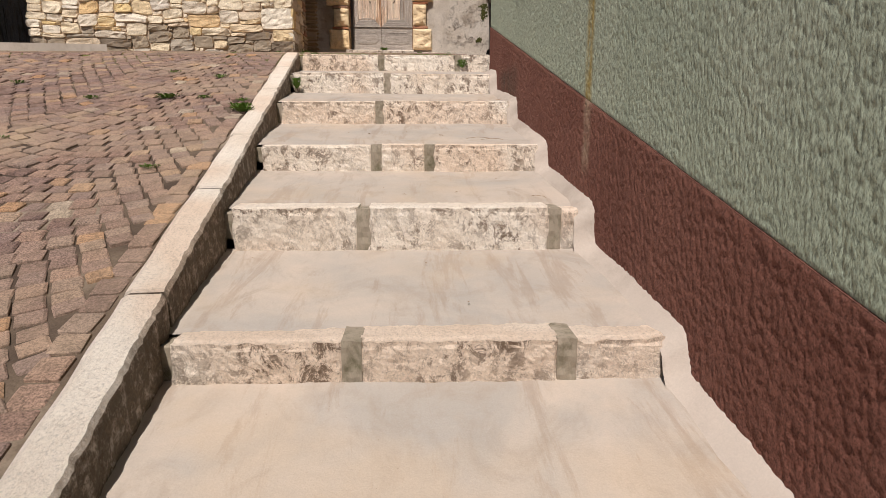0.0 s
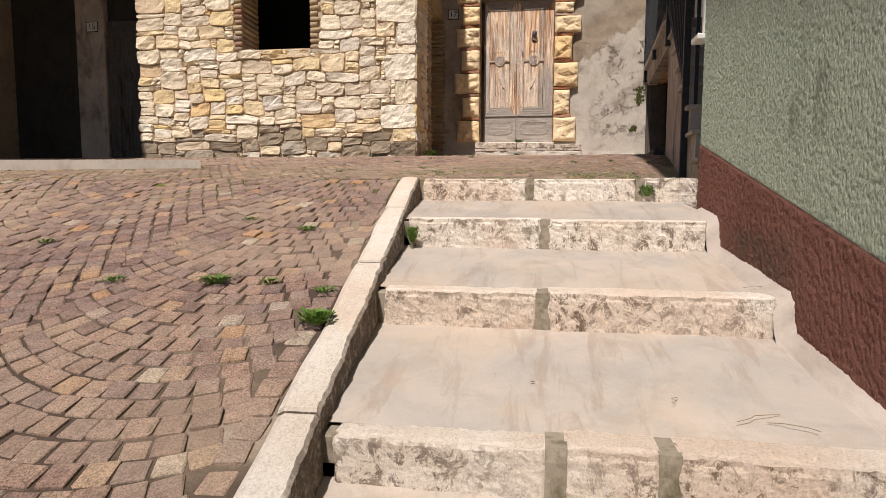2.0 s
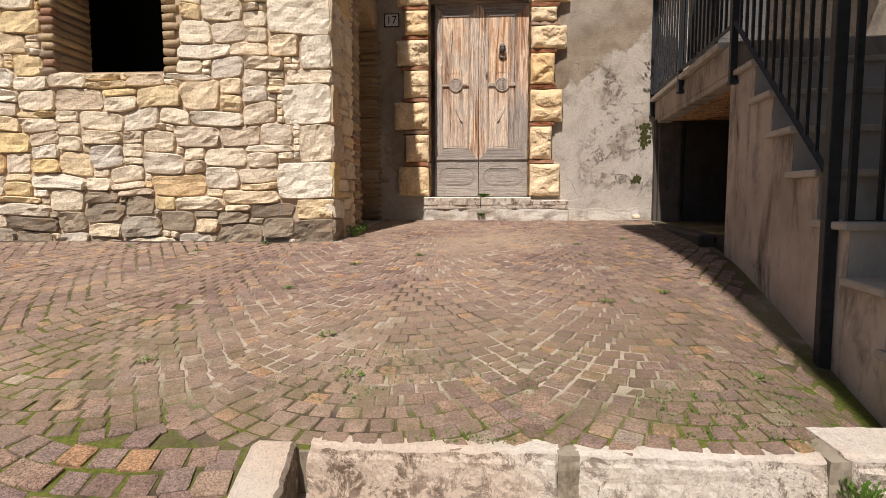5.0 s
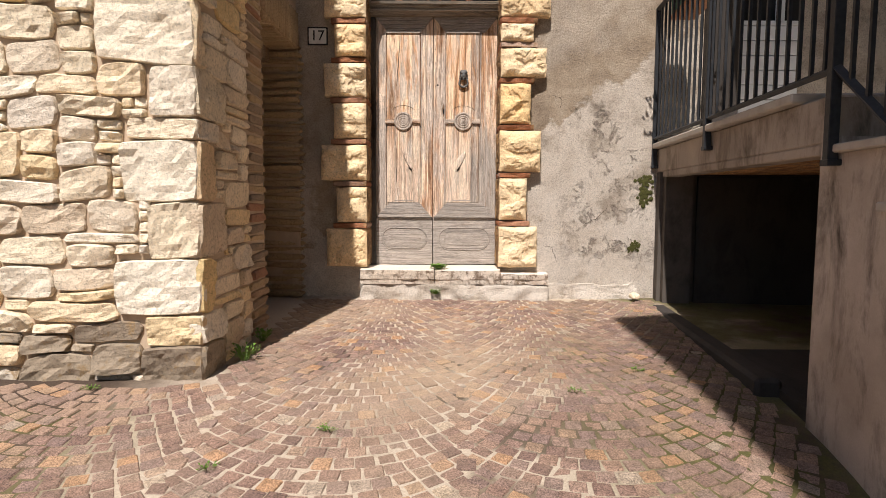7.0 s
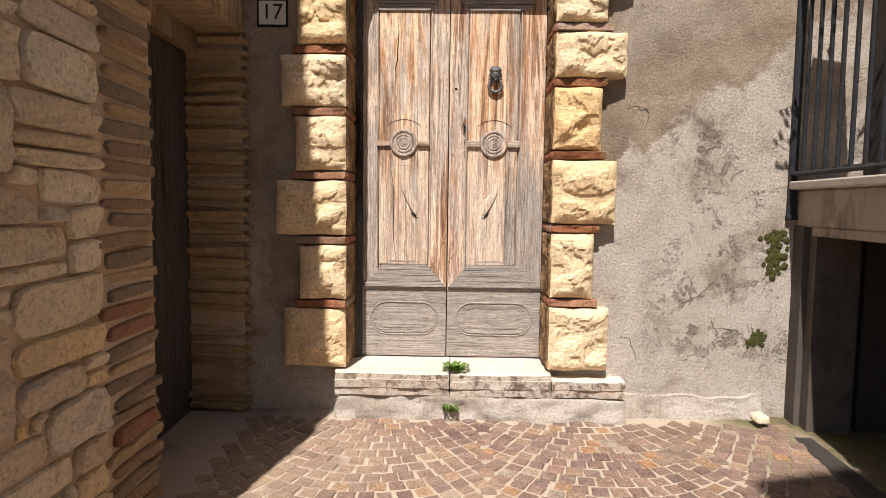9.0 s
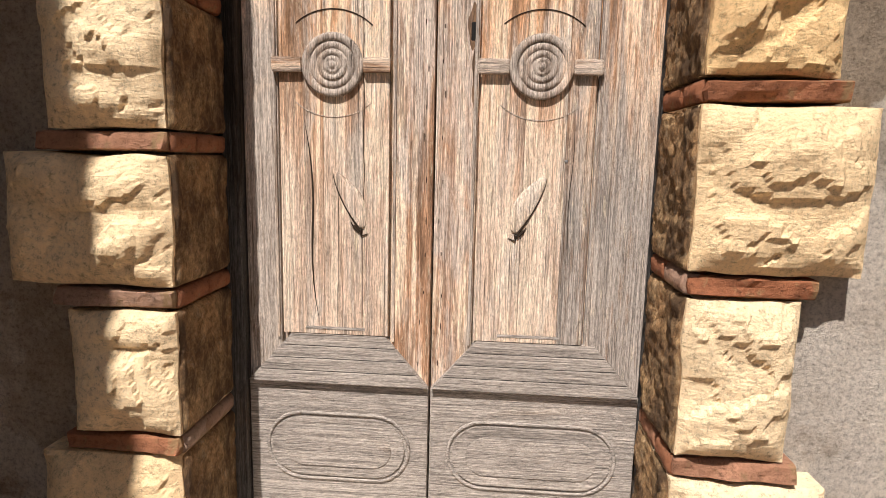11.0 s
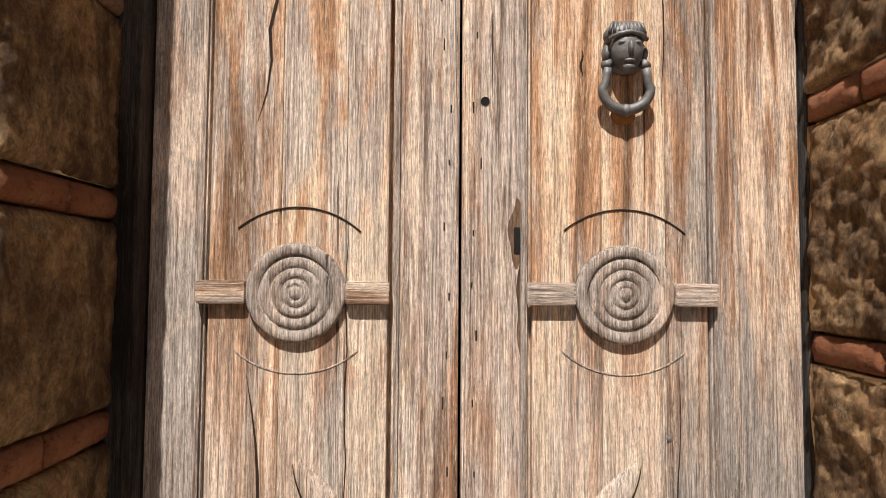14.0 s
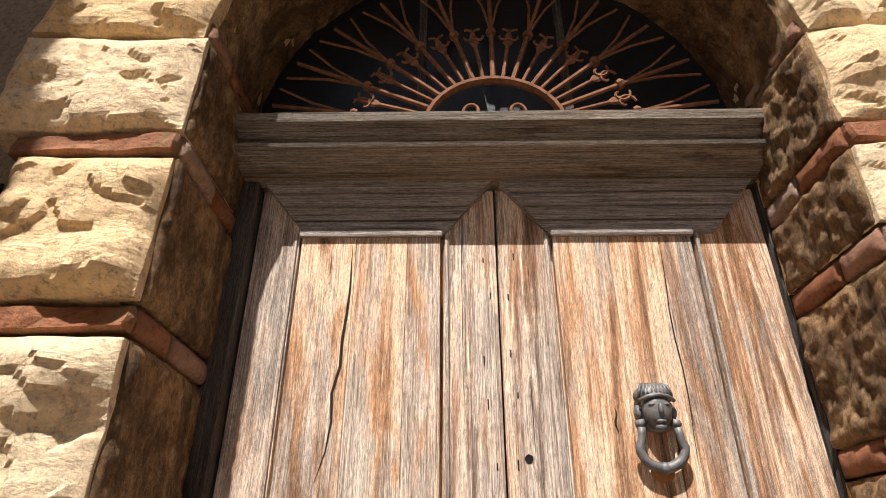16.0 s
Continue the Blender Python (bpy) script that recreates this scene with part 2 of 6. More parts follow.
def tread_mat():
    """Trowelled cement, ivory grey, with brown water runs down the treads and darker damp clouds."""
    m = Mat("trowelled_cement", 0.72)
    c = m.mix(m.ramp(m.noise(2.0, 7, 0.62, None, 0.6), [(0.36, 0.0), (0.62, 1.0)]), (0.51, 0.43, 0.36), (0.395, 0.355, 0.315))
    cloud = m.ramp(m.noise(4.5, 9, 0.7, m.mapped((1, 0.7, 1)), 1.0), [(0.50, 0.0), (0.66, 1.0)])
    c = m.mix(m.math("MULTIPLY", cloud, 0.55), c, (0.345, 0.285, 0.23))
    run = m.ramp(m.noise(3.4, 8, 0.74, m.mapped((2.6, 0.32, 1)), 0.5), [(0.53, 0.0), (0.60, 0.7), (0.72, 1.0)])
    c = m.mix(m.math("MULTIPLY", run, 0.5), c, (0.285, 0.205, 0.145))
    warm = m.ramp(m.noise(1.3, 4, 0.6), [(0.52, 0.0), (0.66, 1.0)])
    c = m.mix(m.math("MULTIPLY", warm, 0.4), c, (0.50, 0.38, 0.265))
    c = m.mix(0.3, c, m.ramp(m.noise(150, 6, 0.8), [(0.3, 0.66), (0.68, 1.1)]), "MULTIPLY")
    speck = m.ramp(m.voronoi(26), [(0.035, 1.0), (0.06, 0.0)])
    c = m.mix(m.math("MULTIPLY", m.math("MULTIPLY", speck, m.ramp(m.noise(7, 3), [(0.5, 0.0), (0.56, 1.0)])), 0.5), c, (0.16, 0.11, 0.08))
    m.color(c)
    m.bump(m.noise(9, 5), 0.005)
    m.bump(m.noise(200, 3), 0.0008)
    return m.mat


MAT_CEMENT = tread_mat()
MAT_FILLET = cement_mat("pale_mortar", (0.53, 0.455, 0.39), (0.44, 0.375, 0.32), (0.32, 0.265, 0.22), 0.7)
MAT_JOINTFILL = cement_mat("grey_joint_mortar", (0.36, 0.305, 0.24), (0.25, 0.21, 0.155), (0.11, 0.098, 0.055), 0.85, (7, 7, 5))
MAT_RISER = cement_mat("pale_riser", (0.47, 0.445, 0.42), (0.39, 0.37, 0.345), (0.26, 0.235, 0.21))
MAT_MORTAR = cement_mat("wall_mortar", (0.58, 0.45, 0.33), (0.50, 0.38, 0.27), (0.30, 0.22, 0.15))
MAT_CONCRETE = cement_mat("aged_concrete", (0.60, 0.52, 0.455), (0.36, 0.30, 0.25), (0.085, 0.068, 0.055), 1.0, (1.5, 1.5, 0.55))
MAT_SLAB = cement_mat("damp_concrete", (0.44, 0.375, 0.315), (0.31, 0.26, 0.215), (0.11, 0.085, 0.065), 0.9, (2.2, 2.2, 0.8))
# cellar render toned near black: the cellar's shade is in the colour
MAT_CELLAR = cement_mat("dimmed_cellar_render", (0.115, 0.098, 0.084), (0.08, 0.068, 0.058), (0.04, 0.034, 0.028), 0.8)
# render darkened in colour for the shade of cellar and recess
MAT_DARKWALL = cement_mat("dimmed_render", (0.055, 0.047, 0.042), (0.042, 0.036, 0.032), (0.02, 0.018, 0.016), 0.8)


def limestone_mat(name, grime, flank=0.0):
    """Pale limestone: clean treads, dirt and lichen in patches on the rough upright faces; flank darkens these faces
    further.
    """
    m = Mat(name, 0.78)
    c = m.mix(m.ramp(m.noise(2.2, 5), [(0.35, 0.0), (0.65, 1.0)]), (0.90, 0.815, 0.71), (0.83, 0.715, 0.595))
    c = m.mix(m.ramp(m.noise(0.9, 3), [(0.52, 0.0), (0.60, 0.5)]), c, (0.76, 0.55, 0.40))
    g = m.ramp(m.noise(15, 12, 0.86, m.mapped((1, 1, 0.8)), 0.5), [(0.505, 0.0), (0.54, 1.0)])
    big = m.ramp(m.noise(3.4, 4, 0.6), [(0.38, 0.35), (0.58, 1.0)])
    g = m.math("MULTIPLY", g, big)
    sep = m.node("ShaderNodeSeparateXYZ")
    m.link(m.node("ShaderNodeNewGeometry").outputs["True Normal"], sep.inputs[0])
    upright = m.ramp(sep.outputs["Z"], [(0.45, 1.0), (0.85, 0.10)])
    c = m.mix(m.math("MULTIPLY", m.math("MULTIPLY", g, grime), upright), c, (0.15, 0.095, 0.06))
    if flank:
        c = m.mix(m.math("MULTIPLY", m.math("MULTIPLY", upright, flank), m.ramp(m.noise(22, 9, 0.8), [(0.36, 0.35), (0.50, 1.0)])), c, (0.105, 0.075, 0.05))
    vein = m.ramp(m.noise(9, 8, 0.7, m.mapped((1.6, 0.5, 1)), 1.2), [(0.485, 0.0), (0.5, 1.0), (0.515, 0.0)])
    c = m.mix(m.math("MULTIPLY", vein, 0.35), c, (0.40, 0.29, 0.20))
    c = m.mix(0.6, c, m.ramp(m.noise(110, 7, 0.82), [(0.38, 0.55), (0.48, 1.0), (0.64, 1.12)]), "MULTIPLY")
    m.color(c)
    m.bump(m.noise(40, 9, 0.8), 0.014)
    m.bump(m.noise(170, 3), 0.002)
    return m.mat


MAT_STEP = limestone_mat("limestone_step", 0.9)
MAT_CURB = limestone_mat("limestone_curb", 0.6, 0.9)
MAT_SILL = limestone_mat("limestone_sill", 0.9, 0.3)


def plaster_mat():
    """Old lime plaster: a buff skin above, worn grey coat with a rough tooth below, flaked in places."""
    m = Mat("old_plaster", 0.93)
    n = m.noise(2.6, 10, 0.72, None, 0.3)
    c = m.ramp(n, [(0.38, (0.40, 0.335, 0.27)), (0.46, (0.55, 0.475, 0.395)), (0.53, (0.66, 0.585, 0.50)), (0.62, (0.56, 0.485, 0.405))])
    sep = m.node("ShaderNodeSeparateXYZ")
    m.link(m.pos, sep.inputs[0])
    rise = m.math("SUBTRACT", sep.outputs["Z"], m.math("MULTIPLY", sep.outputs["X"], 0.62))
    rise = m.math("ADD", rise, m.math("MULTIPLY", m.math("SUBTRACT", m.noise(3.2, 9, 0.62, None, 0.4), 0.5), 0.9))
    upper = m.ramp(m.math("SUBTRACT", rise, 3.45), [(0.38, 0.0), (0.44, 1.0), (0.75, 1.0), (1.0, 0.6)])
    c = m.mix(m.math("MULTIPLY", upper, 0.85), c, m.ramp(m.noise(3.1, 8, 0.68, None, 0.3), [(0.36, (0.22, 0.16, 0.105)), (0.52, (0.36, 0.275, 0.19)), (0.66, (0.46, 0.37, 0.27))]))
    bare = m.math("MULTIPLY", m.math("SUBTRACT", 1.0, m.axis("Z", 3.3, 4.0)), m.ramp(m.noise(2.8, 9, 0.7, None, 0.3), [(0.46, 0.0), (0.52, 1.0)]))
    c = m.mix(m.math("MULTIPLY", bare, 0.6), c, (0.69, 0.625, 0.55))
    flake = m.ramp(m.noise(6.5, 11, 0.80, None, 0.5), [(0.545, 0.0), (0.565, 1.0)])
    where = m.math("MULTIPLY", m.axis("X", 0.45, 0.85), m.math("MULTIPLY", m.axis("Z", 2.75, 3.1), m.math("SUBTRACT", 1.0, m.axis("Z", 4.15, 4.4))))
    where = m.math("MULTIPLY", where, m.ramp(m.noise(1.9, 4), [(0.42, 0.0), (0.52, 1.0)]))
    flake = m.math("MULTIPLY", flake, where)
    c = m.mix(m.math("MULTIPLY", flake, 0.75), c, m.ramp(m.noise(40, 6, 0.7), [(0.36, (0.15, 0.115, 0.095)), (0.62, (0.38, 0.31, 0.26))]))
    c = m.mix(0.75, c, m.ramp(m.noise(85, 8, 0.84), [(0.38, 0.42), (0.49, 0.94), (0.60, 1.18)]), "MULTIPLY")
    m.color(c)
    m.bump(flake, -0.012)
    m.bump(m.noise(14, 7, 0.7), 0.010)
    m.bump(m.noise(75, 8, 0.8), 0.016)
    return m.mat


MAT_PLASTER = plaster_mat()


def wood_mat(name, warm, pale, grey, greyness, along="Z", dark=0.5, off=0.0, brown=0.58, silver=0.0):
    """Sun-bleached pine: fibres, brown streaks, silver patches, splits and flecks of old paint."""
    m = Mat(name, 0.85)
    o = (off, off * 0.7, off * 1.3)
    shift = m.node("ShaderNodeVectorMath")
    shift.operation = "ADD"
    m.link(m.pos, shift.inputs[0])
    m.link(m.math("MULTIPLY", m.rand(), 7.0), shift.inputs[1])
    m.pos = shift.outputs[0]

    def grain(across, length, detail, rough, dist):
        s = (across, across, length) if along == "Z" else (length, across, across)
        return m.noise(1.0, detail, rough, m.mapped(s, o), dist)

    wide = grain(9, 0.6, 9, 0.68, 1.1)
    fine = grain(240, 4.2, 7, 0.80, 0.9)
    fibre = grain(640, 30.0, 6, 0.84, 0.7)
    c = m.ramp(wide, [(0.39, tuple(v * 0.42 for v in warm)), (0.455, warm), (0.50, pale), (0.55, tuple(min(0.94, v * 1.15) for v in pale)), (0.60, warm), (0.67, tuple(v * 0.5 for v in warm))])
    g = m.ramp(grain(7, 1.2, 8, 0.72, 0.6), [(0.60 - greyness * 0.4, 0.0), (0.70 - greyness * 0.4, 1.0)])
    c = m.mix(m.math("MULTIPLY", g, 0.85), c, m.ramp(fine, [(0.40, tuple(v * 0.55 for v in grey)), (0.5, grey), (0.60, tuple(min(0.9, v * 1.35) for v in grey))]))
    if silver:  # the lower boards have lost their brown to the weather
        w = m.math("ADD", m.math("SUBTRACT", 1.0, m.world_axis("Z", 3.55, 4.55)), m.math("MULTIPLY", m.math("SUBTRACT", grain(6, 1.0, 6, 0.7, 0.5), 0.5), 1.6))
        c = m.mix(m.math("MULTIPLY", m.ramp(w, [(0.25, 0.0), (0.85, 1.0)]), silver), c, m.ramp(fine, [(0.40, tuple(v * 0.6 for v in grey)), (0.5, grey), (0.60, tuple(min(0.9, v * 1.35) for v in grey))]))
    streak = m.ramp(grain(34, 1.8, 10, 0.85, 0.5), [(brown - 0.02, 0.0), (brown + 0.02, 1.0)])
    c = m.mix(m.math("MULTIPLY", streak, min(0.8, 0.62 * dark + 0.06)), c, m.ramp(fine, [(0.35, tuple(v * 0.18 for v in warm)), (0.65, tuple(v * 0.62 for v in warm))]))
    fleck = m.ramp(grain(85, 7.0, 10, 0.88, 0.3), [(0.57, 0.0), (0.60, 1.0)])
    c = m.mix(m.math("MULTIPLY", fleck, 0.6), c, tuple(min(0.92, v * 1.25) for v in pale))
    c = m.mix(0.5, c, m.ramp(fine, [(0.38, 0.34), (0.47, 0.92), (0.56, 1.18)]), "MULTIPLY")
    c = m.mix(0.72, c, m.ramp(fibre, [(0.41, 0.42), (0.49, 1.0), (0.58, 1.42)]), "MULTIPLY")
    crumb = m.noise(1.0, 8, 0.85, m.mapped((250, 250, 80) if along == "Z" else (80, 250, 250), o), 0.2)
    c = m.mix(0.55, c, m.ramp(crumb, [(0.40, 0.42), (0.49, 1.02), (0.60, 1.3)]), "MULTIPLY")
    crack = m.ramp(grain(60, 0.9, 4, 0.6, 0.4), [(0.295, 1.0), (0.32, 0.0)])
    c = m.mix(m.math("MULTIPLY", crack, dark), c, (0.04, 0.025, 0.016))
    m.color(c)
    m.bump(fibre, 0.0012)
    m.bump(crumb, 0.0015)
    m.bump(fine, 0.004)
    m.bump(m.ramp(crack, [(0, 1.0), (1, 0.0)]), 0.003)
    return m.mat


MAT_WOOD = wood_mat("weathered_pine", (0.50, 0.28, 0.165), (0.86, 0.655, 0.485), (0.60, 0.51, 0.44), 0.34, dark=0.95, brown=0.53)
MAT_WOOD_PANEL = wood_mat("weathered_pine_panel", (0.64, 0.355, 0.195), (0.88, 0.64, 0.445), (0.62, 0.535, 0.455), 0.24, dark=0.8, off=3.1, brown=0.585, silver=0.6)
MAT_WOOD_LOW = wood_mat("grey_weathered_wood", (0.33, 0.27, 0.22), (0.47, 0.405, 0.345), (0.37, 0.33, 0.295), 0.75, "X", off=5.0, brown=0.62)
MAT_WOOD_EDGE = wood_mat("silvered_wood", (0.44, 0.29, 0.20), (0.76, 0.60, 0.47), (0.42, 0.37, 0.325), 0.5, dark=0.85, off=7.7, brown=0.555)
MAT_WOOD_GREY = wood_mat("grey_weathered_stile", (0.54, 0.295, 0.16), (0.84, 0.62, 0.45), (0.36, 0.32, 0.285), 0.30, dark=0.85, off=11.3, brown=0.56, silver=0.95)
MAT_WOOD_BAR = wood_mat("weathered_pine_bar", (0.46, 0.27, 0.16), (0.76, 0.57, 0.41), (0.52, 0.44, 0.37), 0.4, "X", dark=0.6, off=4.4)
MAT_WOOD_DARK = wood_mat("dark_stained_wood", (0.16, 0.11, 0.07), (0.29, 0.22, 0.15), (0.24, 0.21, 0.175), 0.5, "X", off=9.0)
MAT_WOOD_FRAME = wood_mat("brown_door_post", (0.30, 0.19, 0.11), (0.46, 0.33, 0.21), (0.34, 0.27, 0.20), 0.4, "Z", dark=0.6, off=6.1)
MAT_WOOD_SOFFIT = wood_mat("brown_soffit_board", (0.44, 0.20, 0.085), (0.66, 0.38, 0.18), (0.30, 0.21, 0.14), 0.3, "Z", dark=0.9, off=8.3)
MAT_WOOD_DARK_V = wood_mat("dark_stained_upright", (0.06, 0.045, 0.035), (0.11, 0.085, 0.065), (0.10, 0.095, 0.09), 0.5, "Z", off=2.0)


def plain_mat(name, a, b, rough=0.6, metal=0.0, scale=30, bump=0.0008):
    m = Mat(name, rough, metal)
    m.color(m.mix(m.ramp(m.noise(scale, 5, 0.65), [(0.35, 0.0), (0.65, 1.0)]), a, b))
    m.bump(m.noise(scale * 4, 3), bump)
    return m.mat


MAT_IRON = plain_mat("painted_iron", (0.018, 0.020, 0.024), (0.032, 0.034, 0.038), 0.5)
MAT_RUST = plain_mat("rusted_iron", (0.13, 0.055, 0.028), (0.24, 0.11, 0.058), 0.85, 0.0, 60)
MAT_CAST = plain_mat("cast_iron", (0.115, 0.112, 0.11), (0.19, 0.185, 0.18), 0.55, 0.35, 50)
MAT_RUSTCAP = plain_mat("rusty_stud", (0.22, 0.09, 0.03), (0.34, 0.16, 0.05), 0.7, 0.2, 60)
# near-black that paints the darkness inside openings and holes
MAT_BLACK = plain_mat("black_shade", (0.006, 0.006, 0.006), (0.012, 0.011, 0.010), 0.9)
MAT_ENAMEL = plain_mat("enamel_plate", (0.62, 0.60, 0.56), (0.72, 0.70, 0.66), 0.35)
MAT_INK = plain_mat("black_enamel", (0.012, 0.012, 0.012), (0.02, 0.02, 0.02), 0.4)
MAT_WHITE = plain_mat("white_painted_boards", (0.74, 0.76, 0.78), (0.82, 0.83, 0.84), 0.55, 0, 8)
MAT_MARBLE = plain_mat("pale_stone_tread", (0.36, 0.32, 0.28), (0.46, 0.42, 0.37), 0.6, 0, 9)
MAT_TERRA = plain_mat("terracotta", (0.36, 0.17, 0.09), (0.42, 0.22, 0.12), 0.8)
MAT_GREENBOX = plain_mat("green_plastic", (0.02, 0.08, 0.05), (0.03, 0.11, 0.06), 0.5)
MAT_LEAF = plain_mat("weed_leaf", (0.075, 0.15, 0.02), (0.13, 0.22, 0.035), 0.6, 0, 40)
MAT_MOSS = plain_mat("moss", (0.040, 0.042, 0.012), (0.085, 0.082, 0.022), 0.95, 0, 60, 0.004)
MAT_DRY = plain_mat("dry_twig", (0.20, 0.13, 0.07), (0.28, 0.19, 0.11), 0.9)
MAT_GLASS = plain_mat("dark_glass", (0.01, 0.012, 0.014), (0.016, 0.018, 0.02), 0.35)
MAT_ROOF = plain_mat("roof_tiles", (0.30, 0.14, 0.08), (0.38, 0.20, 0.12), 0.85, 0, 6)

# ---- building helpers ----
def mesh_of(bm, name, smooth=False):
    me = bpy.data.meshes.new(name)
    bmesh.ops.recalc_face_normals(bm, faces=bm.faces)
    bm.to_mesh(me)
    bm.free()
    if smooth:
        for p in me.polygons:
            p.use_smooth = True
    return me


def thing(name, at, label, category, group="", kind=""):
    """An empty at a thing's base that carries its parts."""
    e = new(name)
    e.location = at
    e.empty_display_size = 0.1
    bpy.context.view_layer.update()
    return tagged(e, label, category, group, kind)


def part(name, bm, material, parent=None, label="", smooth=False):
    me = bm if isinstance(bm, bpy.types.Mesh) else mesh_of(bm, name, smooth)
    if not me.materials:
        me.materials.append(material)
    ob = new(name, me)
    if parent is not None:
        ob.parent = parent
        base = Matrix.Translation(parent.location)
        if parent.parent is not None:
            base = Matrix.Translation(parent.parent.location) @ parent.matrix_parent_inverse @ base
        ob.matrix_parent_inverse = base.inverted()
    if label:
        ob["label"] = label
    return ob


def solid(name, bm, material, label, category, kind="", smooth=False, group=""):
    return tagged(part(name, bm, material, None, "", smooth), label, category, group, kind)


def block(bm, x0, x1, y0, y1, z0, z1, bevel=0.0, seg=1, m=None):
    """A box, bevelled, added to bm."""
    made = bmesh.ops.create_cube(bm, size=1.0)["verts"]
    mat = Matrix.Translation(((x0 + x1) / 2, (y0 + y1) / 2, (z0 + z1) / 2)) @ Matrix.Diagonal((x1 - x0, y1 - y0, z1 - z0, 1))
    if m is not None:
        mat = m @ mat
    bmesh.ops.transform(bm, matrix=mat, verts=made)
    if bevel:
        edges = list({e for v in made for e in v.link_edges})
        bmesh.ops.bevel(bm, geom=edges, offset=bevel, segments=seg, affect="EDGES", profile=0.6)
    return bm


def box(x0, x1, y0, y1, z0, z1, bevel=0.0, seg=1, m=None):
    return block(bmesh.new(), x0, x1, y0, y1, z0, z1, bevel, seg, m)


def prism(points, axis, a, b, bm=None):
    """A polygon, given in the two other axes, drawn out along one axis from a to b."""
    bm = bm or bmesh.new()

    def at(p, w):
        return {"x": (w, p[0], p[1]), "y": (p[0], w, p[1]), "z": (p[0], p[1], w)}[axis]

    lo = [bm.verts.new(at(p, a)) for p in points]
    hi = [bm.verts.new(at(p, b)) for p in points]
    n = len(points)
    for i in range(n):
        bm.faces.new((lo[i], lo[(i + 1) % n], hi[(i + 1) % n], hi[i]))
    bm.faces.new(lo)
    bm.faces.new(hi)
    return bm


def lathe(profile, steps=32, m=None, bm=None):
    """A turned shape round the z axis from (radius, height) points."""
    bm = bm or bmesh.new()
    rings = []
    for r, z in profile:
        ring = []
        for i in range(steps):
            a = 2 * math.pi * i / steps
            v = Vector((r * math.cos(a), r * math.sin(a), z))
            ring.append(bm.verts.new(m @ v if m else v))
        rings.append(ring)
    for a, b in zip(rings, rings[1:]):
        for i in range(steps):
            bm.faces.new((a[i], a[(i + 1) % steps], b[(i + 1) % steps], b[i]))
    bm.faces.new(rings[0])
    bm.faces.new(rings[-1])
    return bm


def tube(points, r, sides=8, bm=None, flat=1.0):
    """A bar of round section along points; r may be one radius or one for each point."""
    bm = bm or bmesh.new()
    pts = [Vector(p) for p in points]
    rings = []
    for i, p in enumerate(pts):
        d = (pts[min(i + 1, len(pts) - 1)] - pts[max(i - 1, 0)]).normalized()
        up = Vector((0, 1, 0)) if abs(d.y) < 0.9 else Vector((1, 0, 0))
        s = d.cross(up).normalized()
        u = s.cross(d).normalized()
        rr = r[i] if isinstance(r, (list, tuple)) else r
        rings.append([bm.verts.new(p + s * rr * math.cos(2 * math.pi * k / sides) + u * rr * flat * math.sin(2 * math.pi * k / sides)) for k in range(sides)])
    for a, b in zip(rings, rings[1:]):
        for k in range(sides):
            bm.faces.new((a[k], a[(k + 1) % sides], b[(k + 1) % sides], b[k]))
    bm.faces.new(rings[0])
    bm.faces.new(rings[-1])
    return bm


def arrays_mesh(name, verts, faces, material, smooth=True):
    me = bpy.data.meshes.new(name)
    me.from_pydata(verts, [], faces)
    if smooth:
        me.polygons.foreach_set("use_smooth", [True] * len(me.polygons))
    me.materials.append(material)
    me.update()
    return me


